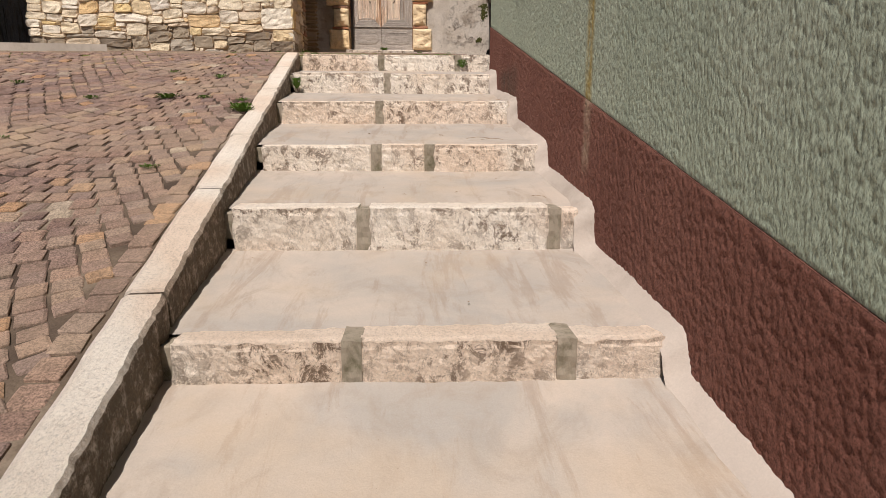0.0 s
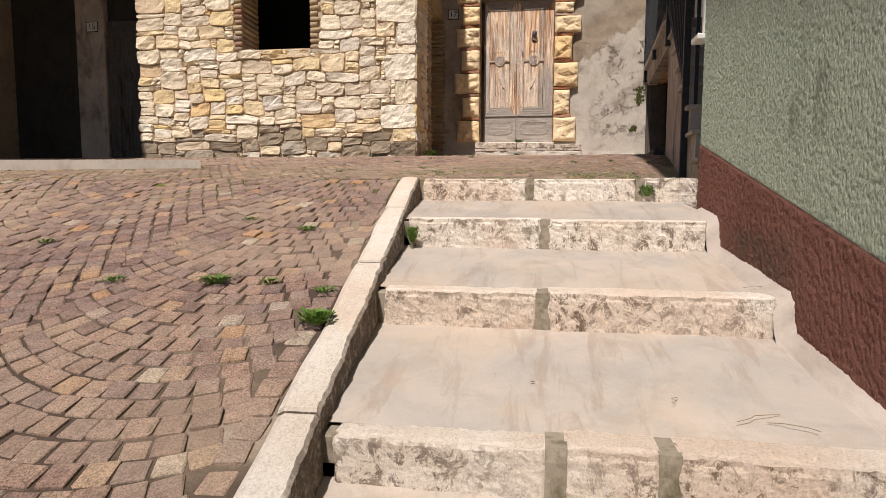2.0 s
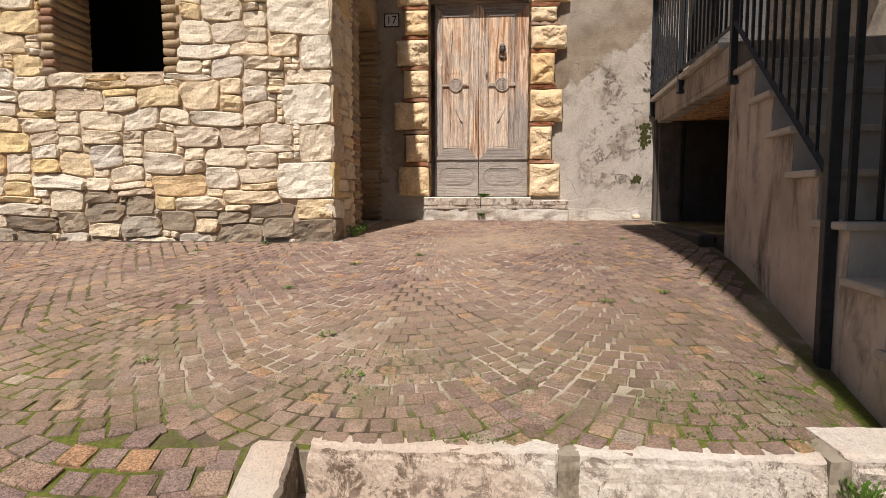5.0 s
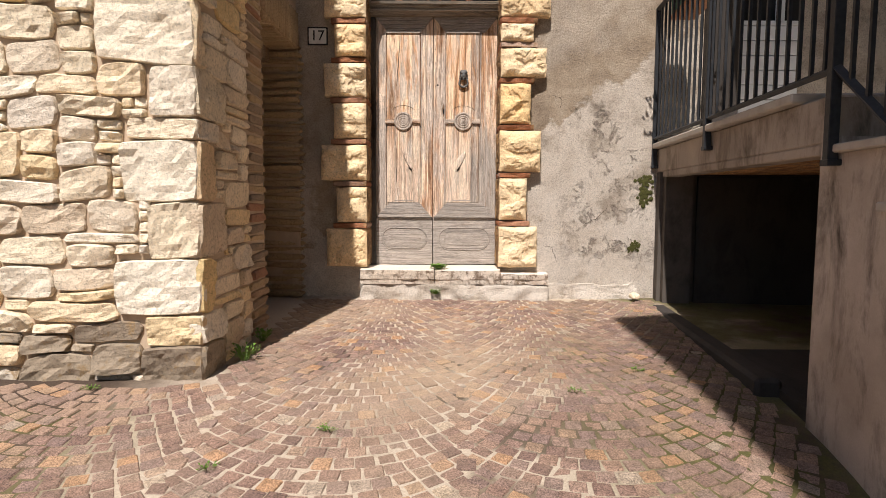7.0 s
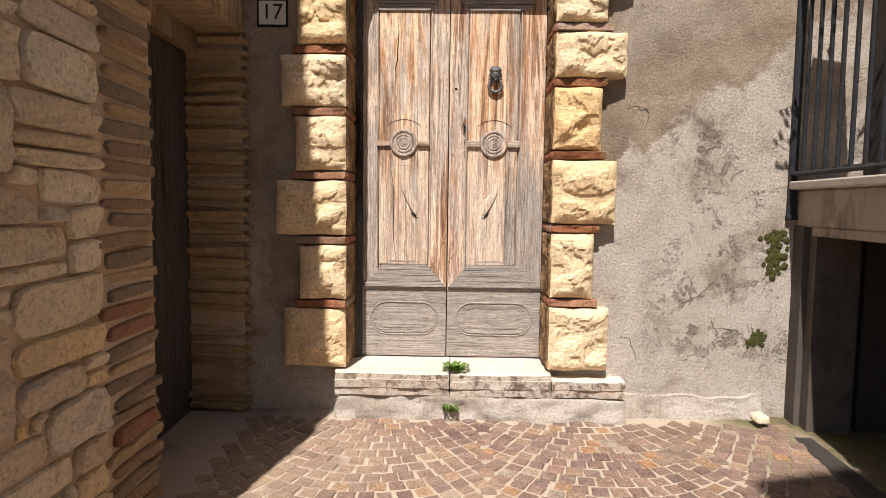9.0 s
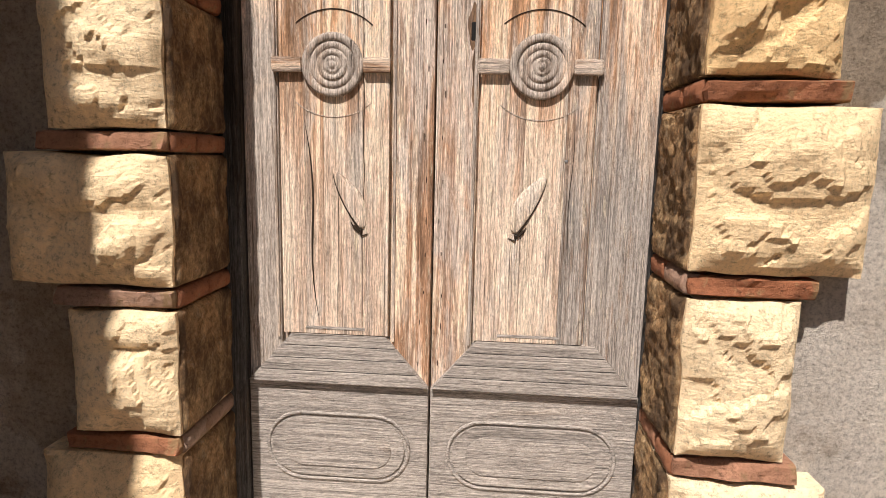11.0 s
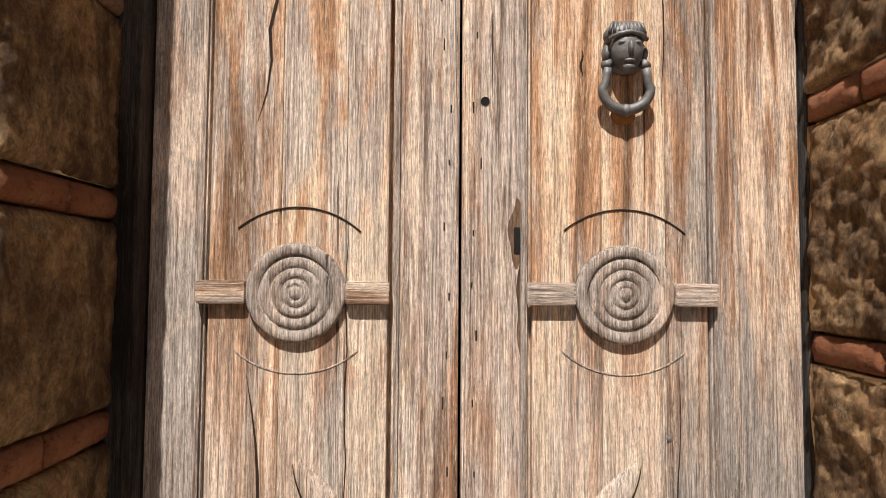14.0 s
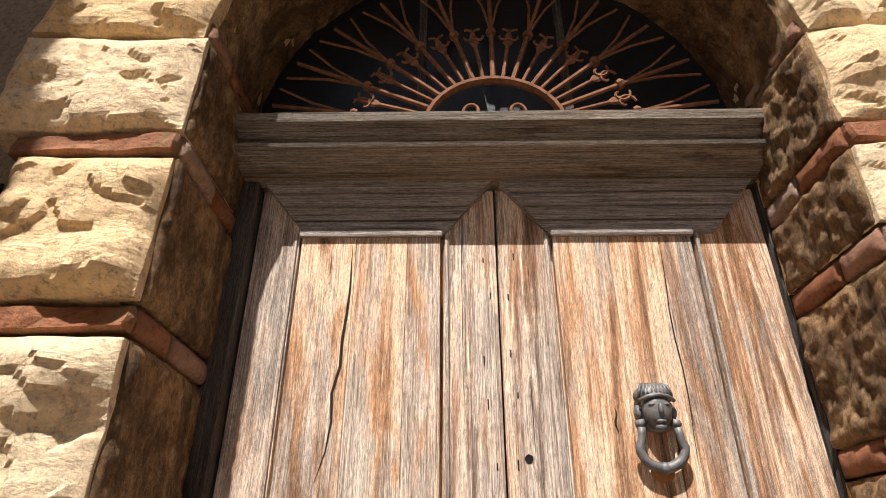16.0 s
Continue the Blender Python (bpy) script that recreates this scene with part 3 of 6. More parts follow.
def lump(w, h, d, n, m, rng, round_=0.25, wobble=0.06, rough=0.2, back=0.05, bev=0.007):
    """A stone lying in a wall: face towards -y, w wide in x and h high in z, proud by about d. Returns vertices and faces."""
    us, vs = np.linspace(-1, 1, n + 1), np.linspace(-1, 1, m + 1)
    ex, ez = min(0.3, 2 * bev / w), min(0.3, 2 * bev / h)
    if n > 2:
        us = np.concatenate(([-1], np.linspace(-1 + ex, 1 - ex, n - 1), [1]))
    if m > 2:
        vs = np.concatenate(([-1], np.linspace(-1 + ez, 1 - ez, m - 1), [1]))
    verts, ring = [], []
    ph = rng.uniform(0, 6.28, 8)
    off = rng.uniform(-50, 50, 3)
    corner = rng.uniform(-1, 1, 4)
    for j, v in enumerate(vs):
        for i, u in enumerate(us):
            edge = max(abs(u), abs(v))
            k = 1 - round_ * 0.5 * (abs(u) ** 3) * (abs(v) ** 3)
            a = math.atan2(v, u)
            tilt = corner[0] * u + corner[1] * v + corner[2] * u * v
            r = 1 + wobble * (0.6 * math.sin(2 * a + ph[0]) + 0.5 * math.sin(3 * a + ph[1]) + 0.4 * math.sin(5 * a + ph[2])) * edge
            x, z = u * k * r * w / 2, v * k * r * h / 2
            dome = 1.0 if edge < 0.999 else 0.0
            bump = noise.noise(Vector((x * 9 + off[0], z * 16 + off[1], off[2])))
            bump += 0.6 * noise.noise(Vector((x * 30 + off[0], z * 38 + off[1], off[2])))
            inner = 1.0 if edge < 0.99 else 0.35
            verts.append((x, -(d * (0.62 + 0.38 * dome) * (1 + tilt * 0.25) + d * rough * bump * inner), z + 0.05 * h * corner[3] * u))
    idx = lambda i, j: j * (n + 1) + i
    faces = [(idx(i, j), idx(i + 1, j), idx(i + 1, j + 1), idx(i, j + 1)) for j in range(m) for i in range(n)]
    rim = [idx(i, 0) for i in range(n)] + [idx(n, j) for j in range(m)] + [idx(i, m) for i in range(n, 0, -1)] + [idx(0, j) for j in range(m, 0, -1)]
    base = len(verts)
    for k in rim:
        x, y, z = verts[k]
        verts.append((x * 1.0, back, z * 1.0))
    L = len(rim)
    for k in range(L):
        faces.append((rim[(k + 1) % L], rim[k], base + k, base + (k + 1) % L))
    return verts, faces


def pack(x0, x1, z0, z1, cw, ch, rng, sizes, holes=()):
    """Fills a wall's face with stones of mixed sizes; returns rows of centre x, centre z, width, height."""
    nx, nz = int(round((x1 - x0) / cw)), int(round((z1 - z0) / ch))
    cw, ch = (x1 - x0) / nx, (z1 - z0) / nz
    used = np.zeros((nz, nx), bool)
    for hx0, hx1, hz0, hz1 in holes:
        for j in range(nz):
            for i in range(nx):
                if hx0 < x0 + (i + 0.5) * cw < hx1 and hz0 < z0 + (j + 0.5) * ch < hz1:
                    used[j, i] = True
    out = []
    for j in range(nz):
        for i in range(nx):
            if used[j, i]:
                continue
            w, h = sizes[rng.integers(len(sizes))]
            free = 0
            while i + free < nx and not used[j, i + free] and free < w:
                free += 1
            if free < w and i + free < nx and free > 1 and rng.random() < 0.3:
                free -= 1
            if i + free == nx - 1 and not used[j, nx - 1]:
                free += 1
            w = free
            h = min(h, max(1, int(w * 0.8)))
            hh = 1
            while hh < h and j + hh < nz and not used[j + hh, i:i + w].any():
                hh += 1
            used[j:j + hh, i:i + w] = True
            out.append((x0 + (i + w / 2) * cw, z0 + (j + hh / 2) * ch, w * cw, hh * ch))
    return out


# ---- the ground: a cobbled slope that flattens towards the house door ----
def smooth01(t):
    t = min(1.0, max(0.0, t))
    return t * t * (3 - 2 * t)


HEIGHTS = [(-60.0, -4.5), (-12.0, -3.10), (6.0, 2.158), (7.5, 2.365), (9.0, 2.53), (11.3, 2.62), (16.0, 2.7), (60.0, 3.0)]


def ground_z(x, y):
    z = HEIGHTS[-1][1]
    for (a, za), (b, zb) in zip(HEIGHTS, HEIGHTS[1:]):
        if y <= b:
            z = za + (zb - za) * (max(y, a) - a) / (b - a)
            break
    if y > 5.9:
        z -= smooth01((x - 0.35) / 0.7) * max(0.0, 8.3 - y) * 0.13
    return z


def curb_x(y):
    return -0.70 - 0.083 * (y - 1.6)


def wall_x(y):
    return 0.86 - 0.033 * (y - 1.5)


def curb_z(y):
    return 1.732 + 0.292 * (y - 4.526)


STEPS = [  # y of the riser, height of its top edge, height of its foot
    (-1.01, 0.03, -0.10), (-0.12, 0.30, 0.17), (0.76, 0.565, 0.43), (1.64, 0.822, 0.70), (2.53, 1.10, 0.925),
    (3.38, 1.358, 1.215), (4.28, 1.640, 1.492), (5.175, 1.912, 1.755), (6.01, 2.165, 2.018)]


def sheet(name, xs, ys, height, material, label, category, kind, skip=None):
    shear = lambda y: -0.083 * (min(6.1, max(-6.0, y)) - 4.0)
    verts = [(x + shear(y), y, height(x + shear(y), y)) for y in ys for x in xs]
    n = len(xs)
    faces = []
    for j in range(len(ys) - 1):
        for i in range(n - 1):
            if skip and skip((xs[i] + xs[i + 1]) / 2, (ys[j] + ys[j + 1]) / 2):
                continue
            faces.append((j * n + i, j * n + i + 1, (j + 1) * n + i + 1, (j + 1) * n + i))
    return tagged(new(name, arrays_mesh(name, verts, faces, material)), label, category, "", kind)


def bed(x, y):
    """The joints' level, a little under the stones; it dips under the steps."""
    z = ground_z(x, y) - (0.0085 if y < 6.1 else 0.0052)
    if y < 6.03 and x > curb_x(y) - 0.06:
        z = min(z, curb_z(y) - 0.75)
    return z


CURB4 = curb_x(4.0)
gx = sorted({round(CURB4 - 0.075, 3), round(CURB4 - 0.05, 3), -60.0, -30.0, -18.0, -12.0, *np.round(np.arange(-9.0, 3.01, 0.2), 3).tolist(), 6.0, 12.0, 30.0, 60.0})
gy = sorted({-60.0, -30.0, -12.0, *np.round(np.arange(-6.0, 13.01, 0.2), 3).tolist(), 6.02, 6.045, 7.5, 16.0, 30.0, 60.0})
ground = sheet("ground", gx, gy, bed, MAT_JOINT, "sandy and mossy joints under the cobbled slope", "ground", "structure")

# ---- the stair ----
stair = thing("stairway", (0, 0, 0), "broad limestone and cement steps climbing beside the green house", "steps", kind="structure")
JOINTS = [(-0.30, 0.35), (-0.2, 0.42), (-0.15, 0.36), (-0.145, 0.495), (-0.18, 0.65), (-0.175, 0.125), (-0.205,), (-0.185,), (-0.28, 0.46)]
rng = np.random.default_rng(5)
for k, (y, top, foot) in enumerate(STEPS):
    xl, xr = curb_x(y) + 0.035, wall_x(y) - (0.06 if k < 8 else -0.12)
    cuts = [xl, *JOINTS[k], xr]
    for i in range(len(cuts) - 1):
        a, b = cuts[i] + (0.024 if i else 0), cuts[i + 1] - (0.024 if i < len(cuts) - 2 else 0)
        bm = bmesh.new()
        block(bm, a, b, y + rng.uniform(-0.008, 0.008), y + 0.24, foot - 0.06, top + rng.uniform(-0.006, 0.006))
        bmesh.ops.subdivide_edges(bm, edges=[e for e in bm.edges if abs(e.verts[0].co.x - e.verts[1].co.x) > 0.05], cuts=max(2, int((b - a) / 0.014)), use_grid_fill=True)
        bmesh.ops.subdivide_edges(bm, edges=[e for e in bm.edges if abs(e.verts[0].co.z - e.verts[1].co.z) > 0.05 or abs(e.verts[0].co.y - e.verts[1].co.y) > 0.1], cuts=12, use_grid_fill=True)
        for v in bm.verts:
            p = v.co
            q = 0.005 * noise.noise(p * 7) + 0.005 * noise.noise(p * 27) + 0.004 * noise.noise(p * 62)
            v.co += Vector((0, q, 0.35 * q if p.z > top - 0.03 else 0))
            if p.z > top - 0.02 and p.y < y + 0.03:
                v.co += Vector((0, 0.004 + 0.007 * noise.noise(p * 16), -0.005 + 0.007 * noise.noise(p * 21)))
            if min(p.x - a, b - p.x) < 0.01 and p.y < y + 0.03:
                v.co += Vector((0.016 * noise.noise(Vector((a * 9, p.y * 12, p.z * 17))), 0.009, 0))
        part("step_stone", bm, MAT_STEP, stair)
    part("step_core", box(xl - 0.05, xr + (0.10 if k < 8 else -0.02), y + 0.03, y + 0.2, foot - 0.03, top - 0.02, 0.004), MAT_JOINTFILL, stair)
    for c in JOINTS[k]:
        bm = box(c - 0.030, c + 0.030, y + 0.004, y + 0.22, foot - 0.03, top - 0.003)
        bmesh.ops.subdivide_edges(bm, edges=bm.edges[:], cuts=7, use_grid_fill=True)
        for v in bm.verts:
            v.co += Vector((0, 0.007 * noise.noise(v.co * 23) + 0.004 * noise.noise(v.co * 60), 0.004 * noise.noise(v.co * 19)))
        part("joint_mortar", bm, MAT_JOINTFILL, stair)
    if k < len(STEPS) - 1:
        y2, _, foot2 = STEPS[k + 1]
        n = 24
        verts, faces = [], []
        for j in range(9):
            f = j / 8
            yy = y + 0.10 + (y2 + 0.05 - y - 0.10) * f
            for i in range(n + 1):
                g = i / n
                x = curb_x(yy) - 0.02 + (wall_x(yy) + 0.02 - curb_x(yy) + 0.02) * g
                z = top - 0.002 + (foot2 - top) * f + 0.006 * noise.noise(Vector((x * 2, yy * 2, k))) - 0.006 * (j == 0)
                verts.append((x, yy, z))
        faces = [(j * (n + 1) + i, j * (n + 1) + i + 1, (j + 1) * (n + 1) + i + 1, (j + 1) * (n + 1) + i) for j in range(8) for i in range(n)]
        part("tread", arrays_mesh("tread", verts, faces, MAT_CEMENT), MAT_CEMENT, stair)
        bm = box(xl - 0.04, xr + 0.07, y + 0.03, y2 + 0.2, foot - 0.3, foot + 0.04)
        part("mortar_bed", bm, MAT_FILLET, stair)
# cement fillet where the steps meet the house wall
prof = []
for k, (y, top, foot) in enumerate(STEPS):
    prof += [(y - 0.05, foot + 0.005), (y - 0.025, foot + 0.05), (y - 0.012, top - 0.03), (y + 0.03, top + 0.006)]
verts, faces = [], []
ribs = []
for (a, za), (b, zb) in zip(prof, prof[1:]):
    n = 8 if b - a > 0.3 else 2
    for i in range(n):
        ribs.append((a + (b - a) * i / n, za + (zb - za) * i / n))
for y, z in ribs:
    if y > 5.56:
        break
    w = 0.050 + 0.028 * noise.noise(Vector((y * 2.3, 1, 5))) + 0.012 * noise.noise(Vector((y * 9, 2, 5)))
    h = 0.032 + 0.022 * noise.noise(Vector((y * 3.1, 7, 2)))
    x = wall_x(y)
    verts += [(x - w - 0.03, y, z - 0.028), (x - w * 0.8, y, z + 0.002), (x - w * 0.35, y - 0.012, z + h * 0.5), (x + 0.004, y - 0.015, z + h), (x + 0.02, y, z + h)]
faces = [(j * 5 + i, j * 5 + i + 1, (j + 1) * 5 + i + 1, (j + 1) * 5 + i) for j in range(len(verts) // 5 - 1) for i in range(4)]
part("mortar_fillet", arrays_mesh("mortar_fillet", verts, faces, MAT_FILLET), MAT_FILLET, stair, "pale cement fillet along the house wall")

# ---- the limestone curb ----
curb = thing("curb", (curb_x(2), 2, curb_z(2)), "worn pale limestone curb between steps and cobbles", "curb", kind="structure")
cuts = [-2.2, -1.1, -0.05, 0.95, 1.78, 2.62, 3.40, 4.50, 5.33, 6.04]
for a, b in zip(cuts, cuts[1:]):
    a, b = a + 0.005, b - 0.005
    n = max(6, int((b - a) / 0.012))
    verts, faces = [], []
    for j in range(n + 1):
        y = a + (b - a) * j / n
        x, z = curb_x(y), curb_z(y) + 0.008
        e = 0.004 * noise.noise(Vector((y * 5, 3, a))) + 0.006 * noise.noise(Vector((y * 17, 3, a))) + 0.006 * noise.noise(Vector((y * 45, 3, a)))
        o = 0.012 * noise.noise(Vector((y * 4, 9, a)))
        d = 0.006 if j in (0, n) else 0
        wv = 0.006 * noise.noise(Vector((y * 7, 1, 1)))
        verts += [(x + 0.01 + 0.5 * e, y, z - 0.5), (x + e, y, z - 0.06 + wv), (x - 0.003 + e, y, z - 0.014 - d), (x - 0.014 + e, y, z - d + wv),
                  (x - 0.115 + o, y, z - d), (x - 0.135 + o, y, z - 0.012 - d), (x - 0.14 + o, y, z - 0.4)]
    faces = [(j * 7 + i, j * 7 + i + 1, (j + 1) * 7 + i + 1, (j + 1) * 7 + i) for j in range(n) for i in range(6)]
    faces += [tuple(range(7)), tuple(n * 7 + i for i in range(7))]
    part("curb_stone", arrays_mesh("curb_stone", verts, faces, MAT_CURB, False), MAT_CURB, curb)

# ---- the green house beside the steps ----
green = thing("green_house", (wall_x(2), 2, 0), "green textured stucco house wall with a dark red-brown plinth", "house", kind="structure")


def skin(x_of, ya, yb, za, zb, n, material, name, lab, thick):
    verts, faces = [], []
    for j in range(n + 1):
        y = ya + (yb - ya) * j / n
        x = x_of(y)
        verts += [(x, y, za(y)), (x, y, zb(y)), (x + thick, y, zb(y)), (x + thick, y, za(y))]
    for j in range(n):
        for i in range(4):
            faces.append((j * 4 + i, j * 4 + (i + 1) % 4, (j + 1) * 4 + (i + 1) % 4, (j + 1) * 4 + i))
    faces += [(0, 1, 2, 3), tuple(n * 4 + i for i in range(4))]
    return part(name, arrays_mesh(name, verts, faces, material, False), material, green, lab)


def band(y):
    return 1.651 + 0.273 * (y - 3.01)


END = 5.57
skin(wall_x, -9.0, END, lambda y: band(y) - 0.003, lambda y: 9.7, 8, MAT_GREEN, "wall", "sage green scratched stucco wall", 4.5)
skin(lambda y: wall_x(y) - 0.006, -9.0, END + 0.006, lambda y: band(y) - 1.6, band, 24, MAT_PLINTH, "plinth", "dark red-brown rough stucco plinth", 4.5)


def relief(name, ya, yb, z_lo, z_hi, cell, cell_z, off, height, material, label):
    """A rough coat of stucco on the wall beside the steps, as a fine sheet with real pits and ridges."""
    n, k = int((yb - ya) / cell), int(max(z_hi(ya) - z_lo(ya), z_hi(yb) - z_lo(yb)) / cell_z)
    verts = []
    for j in range(n + 1):
        y = ya + (yb - ya) * j / n
        a, b = z_lo(y), z_hi(y)
        x = wall_x(y) - off
        for i in range(k + 1):
            z = a + (b - a) * i / k
            rim = 0.0 if i in (0, k) or j in (0, n) else 1.0
            verts.append((x - rim * height(y, z), y, z))
    w = k + 1
    faces = [(j * w + i, j * w + i + 1, (j + 1) * w + i + 1, (j + 1) * w + i) for j in range(n) for i in range(k)]
    part(name, arrays_mesh(name, verts, faces, material, True), material, green, label)


def combed(y, z):
    """Scratched render: short upright furrows between crumbly ridges."""
    p = noise.noise(Vector((y * 118, z * 44, 3.1))) + 0.45 * noise.noise(Vector((y * 40, z * 75, 7.7)))
    return 0.0030 * smooth01(0.66 + 1.0 * p)


def pebbled(y, z):
    """Thick rough render with knobs and holes."""
    p = noise.noise(Vector((y * 62, z * 60, 5.5))) + 0.6 * noise.noise(Vector((y * 105, z * 95, 2.2)))
    return 0.0036 * smooth01(0.62 + 1.0 * p)


relief("render_coat", 0.7, END - 0.004, lambda y: band(y) + 0.002, lambda y: 3.95, 0.0046, 0.0085, 0.002, combed, MAT_GREEN, "sage green render scratched in upright furrows")
relief("render_coat", 0.7, END - 0.004, lambda y: band(y) - 0.95, lambda y: band(y) - 0.001, 0.0055, 0.0065, 0.008, pebbled, MAT_PLINTH, "dark red-brown rough render")
bm = prism([(-0.24, 9.72), (5.9, 9.72), (5.9, 9.9), (2.8, 11.2), (-0.24, 9.86)], "y", -9.4, 6.02)
part("roof", bm, MAT_ROOF, green, "tiled roof with a deep eave")
bm = box(wall_x(END) - 0.048, wall_x(END) + 0.2, END - 0.02, END + 0.13, 2.962, 2.995, 0.005)
part("window_sill", bm, MAT_ENAMEL, green, "white stone sill end at the house corner")
bm = box(wall_x(END) - 0.012, wall_x(END) + 0.03, END - 0.004, END + 0.03, 3.0, 4.4, 0.003)
part("window_frame", bm, MAT_ENAMEL, green, "white painted frame at the house corner")

# ---- the stone house ----
FRONT, CORNER, LEFT, BACK = 9.02, -1.685, -5.36, 11.19
house = thing("stone_house", (-3.5, FRONT, 2.5), "rubble stone house of cream and ochre limestone", "house", kind="structure")
WIN = (-3.93, -3.0, 3.865, 5.1)
bm = bmesh.new()
y0, y1 = FRONT + 0.026, FRONT + 0.5
block(bm, LEFT + 0.014, WIN[0], y0, y1, 1.9, 6.2)
block(bm, WIN[1], CORNER - 0.016, y0, y1, 1.9, 6.2)
block(bm, WIN[0], WIN[1], y0, y1, 1.9, WIN[2])
block(bm, WIN[0], WIN[1], y0, y1, WIN[3], 6.2)
block(bm, LEFT + 0.03, LEFT + 0.45, y1, 11.6, 1.9, 6.2)
part("mortar_wall", bm, MAT_MORTAR, house)
SIDE_X = CORNER - 0.03
bm = bmesh.new()
block(bm, SIDE_X - 0.40, SIDE_X + 0.012, y1, 10.15, 1.9, 6.2)
block(bm, SIDE_X - 0.40, SIDE_X, 10.15, 11.20, 4.72, 6.2)
part("side_wall", bm, MAT_MORTAR, house)
bm = bmesh.new()
top = [(-1.69, FRONT + 0.002), (-1.69, 11.2), (LEFT, 11.2), (LEFT, FRONT + 0.002)]
hi = [(-1.95, FRONT + 0.002), (-1.95, 11.2), (LEFT, 11.2), (LEFT, FRONT + 0.002)]
lo_v = [bm.verts.new((x, y, 6.2)) for x, y in top]
hi_v = [bm.verts.new((x, y, 9.6)) for x, y in hi]
for i in range(4):
    bm.faces.new((lo_v[i], lo_v[(i + 1) % 4], hi_v[(i + 1) % 4], hi_v[i]))
bm.faces.new(hi_v)
bm.faces.new(lo_v)
part("upper_storey", bm, MAT_MORTAR, house, "plain upper storey")
# black sheet in place of the unlit room's shade
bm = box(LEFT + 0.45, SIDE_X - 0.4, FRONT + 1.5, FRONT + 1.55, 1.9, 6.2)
part("inner_wall", bm, MAT_BLACK, house, "black sheet painted for the unlit room behind the opening")
# the window: brick lined, its dark room painted by a black sheet
window = part("window_1", box(WIN[0] - 0.6, WIN[1] + 0.6, FRONT + 1.40, FRONT + 1.42, WIN[2] - 1.5, WIN[3] + 0.5), MAT_BLACK, house, "black sheet painted for the dark of the unglazed window opening")

# ---- the house with the old door ----
DOOR_C, DOOR_L, DOOR_R = -0.555, -1.118, 0.012
door_wall = thing("wall_north", (0, BACK, 2.6), "peeling grey and buff plastered house wall", "wall", kind="structure")
SPRING, RAD = 5.20, 0.565
bm = bmesh.new()
block(bm, -2.45, DOOR_L - 0.02, BACK, BACK + 0.55, 2.0, 9.0)
block(bm, DOOR_R + 0.02, 6.0, BACK, BACK + 0.55, 2.0, 9.0)
block(bm, DOOR_L - 0.02, DOOR_R + 0.02, BACK, BACK + 0.55, 2.0, 2.70)
arch = [(DOOR_L - 0.02, 9.0)] + [(DOOR_C - (RAD + 0.02) * math.cos(math.pi * i / 24), SPRING + (RAD + 0.02) * math.sin(math.pi * i / 24)) for i in range(25)] + [(DOOR_R + 0.02, 9.0)]
arch[1] = (DOOR_L - 0.02, SPRING)
arch[-2] = (DOOR_R + 0.02, SPRING)
prism(arch, "y", BACK, BACK + 0.55, bm)
part("plaster", bm, MAT_PLASTER, door_wall)
# black sheets added for the unlit hall, unseen behind the closed door
part("inner_wall", box(-2.4, 1.0, 12.4, 12.5, 2.0, 9.0), MAT_BLACK, door_wall, "added black sheet painted for the unlit hallway behind the door")
part("inner_wall", box(-2.0, 0.6, 11.80, 12.4, 2.0, 2.3), MAT_BLACK, door_wall, "added black slab painted for the unlit hallway floor")

# rock-faced quoins with thin brick courses between them
rngq = np.random.default_rng(12)


def rock(w, h, d, rng_, n=40, m=32):
    """A rock-faced block: broken face in facets, straight drafted edges."""
    off = rng_.uniform(-30, 30, 3)
    verts = []
    for j in range(m + 1):
        for i in range(n + 1):
            u, v = -1 + 2 * i / n, -1 + 2 * j / m
            x, z = u * w / 2, v * h / 2
            p = Vector((x * 5.2 + off[0], z * 5.2 + off[1], off[2]))
            c = noise.voronoi(Vector((p.x * 0.8, p.y * 1.3, p.z)))[0]
            r = 1.1 * (c[1] - c[0]) - 0.35 + 0.7 * noise.noise(p * 1.1) + 0.28 * noise.noise(Vector((p.x * 2.0, p.y * 3.6, p.z))) + 0.10 * noise.noise(p * 9)
            r = 0.6 * r + 0.4 * math.floor(r * 2.4 + 0.5 * noise.noise(p * 3)) / 2.4
            e = (1 - abs(u) ** 6) * (1 - abs(v) ** 6)
            jx = 0.007 * noise.noise(p * 2 + Vector((9, 0, 0)))
            jz = 0.007 * noise.noise(p * 2 + Vector((0, 9, 0)))
            verts.append((x + jx, -(d * (0.25 + 0.55 * e) + d * 0.55 * r * (0.25 + 0.75 * e)), z + jz))
    idx = lambda i, j: j * (n + 1) + i
    faces = [(idx(i, j), idx(i + 1, j), idx(i + 1, j + 1), idx(i, j + 1)) for j in range(m) for i in range(n)]
    rim = [idx(i, 0) for i in range(n)] + [idx(n, j) for j in range(m)] + [idx(i, m) for i in range(n, 0, -1)] + [idx(0, j) for j in range(m, 0, -1)]
    base = len(verts)
    for k in rim:
        verts.append((verts[k][0], 0.30, verts[k][2]))
    L = len(rim)
    faces += [(rim[(k + 1) % L], rim[k], base + k, base + (k + 1) % L) for k in range(L)]
    return verts, faces


surround = thing("door_surround", (DOOR_C, BACK, 2.62), "rock-faced yellow stone quoins with thin red brick courses around the door", "door surround", kind="structure")
QF = BACK - 0.052


